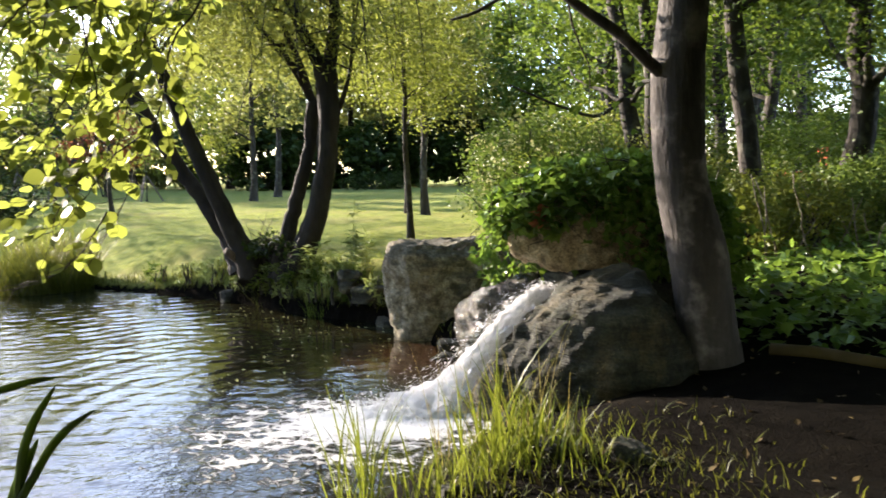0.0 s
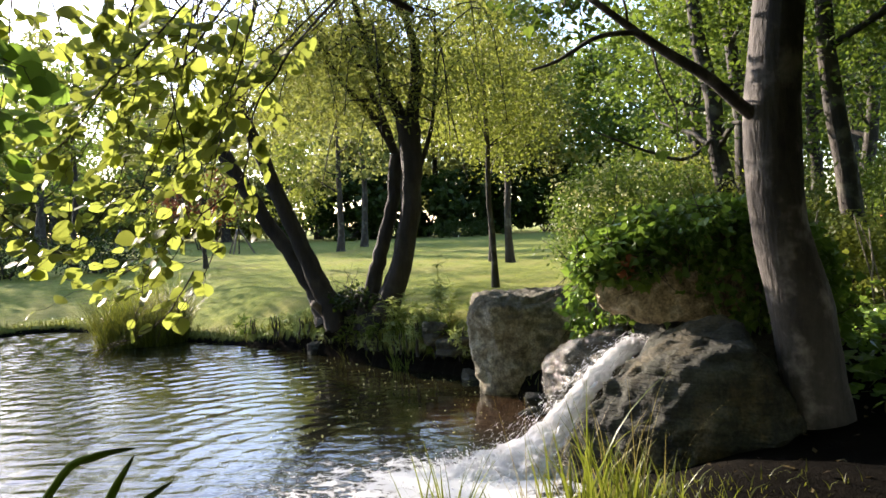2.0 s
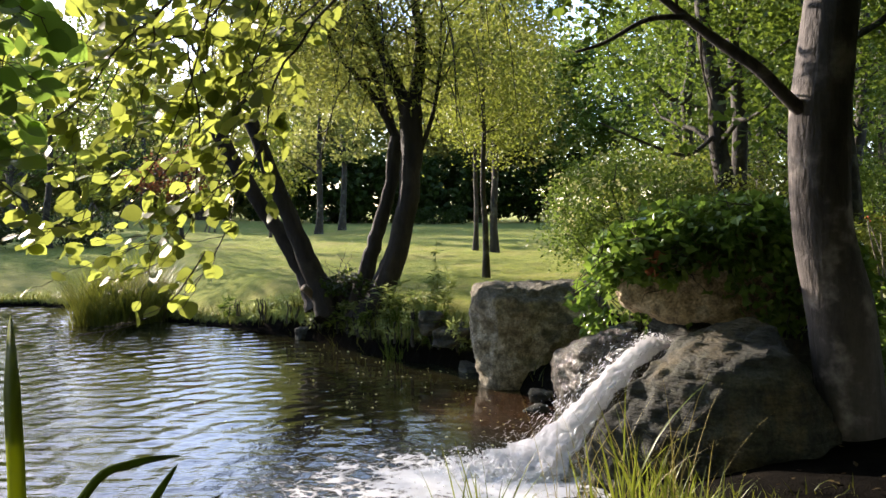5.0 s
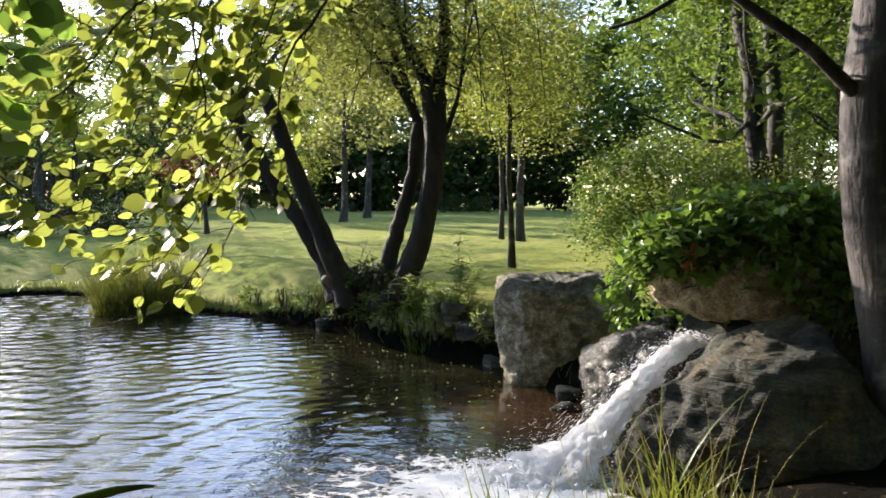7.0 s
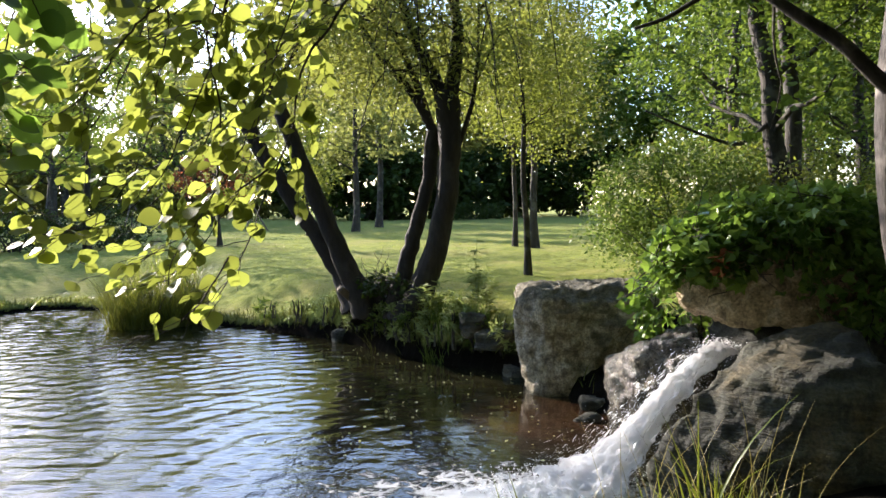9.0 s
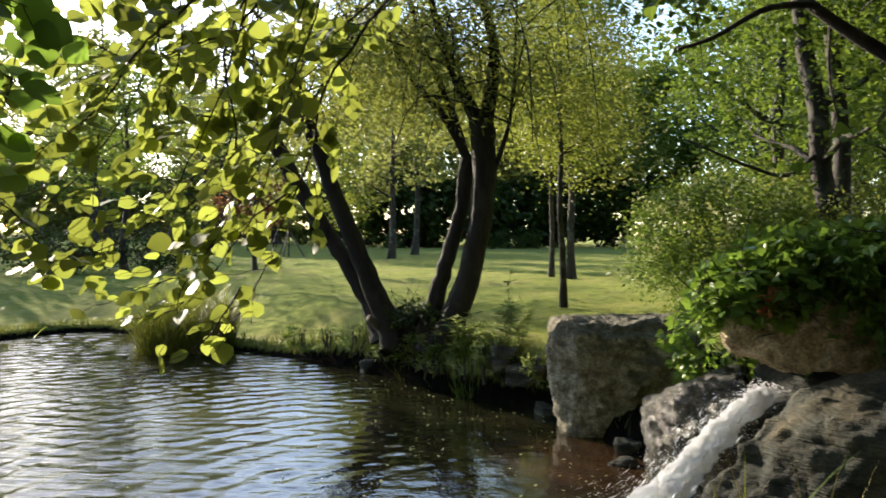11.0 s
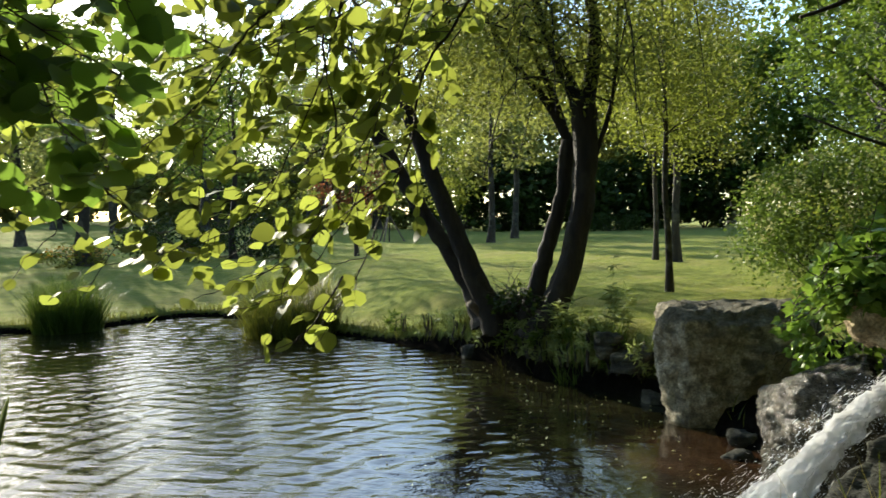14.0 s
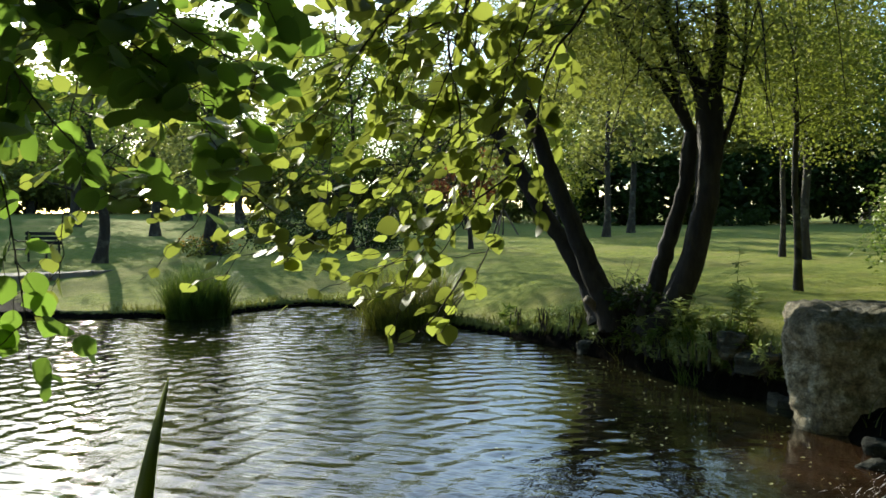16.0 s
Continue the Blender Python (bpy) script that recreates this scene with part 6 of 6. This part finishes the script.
for x, r in ((-.65, .24), (.45, .36)):
    for y in (-.46, .34):
        bm = bmesh.new()
        bmesh.ops.create_cone(bm, cap_ends=True, segments=20, radius1=r, radius2=r, depth=.14, matrix=Matrix.Translation((x, y + .06, r)) @ Matrix.Rotation(radians(90), 4, "X"))
        wheel = part("wheel", bm, M["dark_metal"], mower)
        bm = bmesh.new()
        bmesh.ops.create_cone(bm, cap_ends=True, segments=16, radius1=r * .55, radius2=r * .5, depth=.17, matrix=Matrix.Translation((x, y + .06, r)) @ Matrix.Rotation(radians(90), 4, "X"))
        part("rim", bm, M["orange_paint"], wheel)

# staked saplings on the far lawn
for i, (x, y) in enumerate([(-17.0, 42), (-14.5, 40), (-9.8, 38)]):
    t = tree("sapling", x, y, 3.2, .035, 1.5, .6, M["yellow"], .14, 420, M["bark_dark"], "young staked sapling on the far lawn", 720 + i, group="staked saplings", limbs=5, clump=.3)
    for a in (0.4, 2.5, 4.6):
        put("stake", Tubes().add([(.75 * math.cos(a), .75 * math.sin(a), 0), (.05 * math.cos(a), .05 * math.sin(a), 1.25)], [.04, .04], 7).mesh("stake", M["stake"]), t)

# pale flower heads on the shrub, cut stems in the undergrowth
rng = np.random.default_rng(740)
n = 600
c = np.column_stack([rng.uniform(-1.5, 1.2, 34), rng.uniform(-1.5, -.4, 34), rng.uniform(.7, 2.0, 34)])
pts = c[rng.integers(0, 34, n)] + rng.normal(size=(n, 3)) * .07
heads = put("flower_heads", leaves_mesh("flower_heads", pts + np.array([3.2, 13.0, .6]), .05, ROUND, M["flower"], rng, 0, .5))
tagged(heads, "creamy flower heads scattered over the shrub", "flowers", kind="stuff")
for i in range(26):
    r = random.Random(750 + i)
    x, y = r.uniform(3.8, 6.2), r.uniform(7.8, 9.6)
    z = ground_z(x, y)
    g = np.random.default_rng(760 + i)
    ob = put("bare_stem", Tubes().add(wander((x, y, z - .05), (x + r.uniform(-.4, .4), y + r.uniform(-.2, .2), z + r.uniform(.5, 1.1)), 8, .012, g), np.linspace(.012, .006, 8), 6).mesh("bare_stem", M["pale_stem"]))
    tagged(ob, "pale bare cut stem in the undergrowth", "stem", "bare stems in the undergrowth")
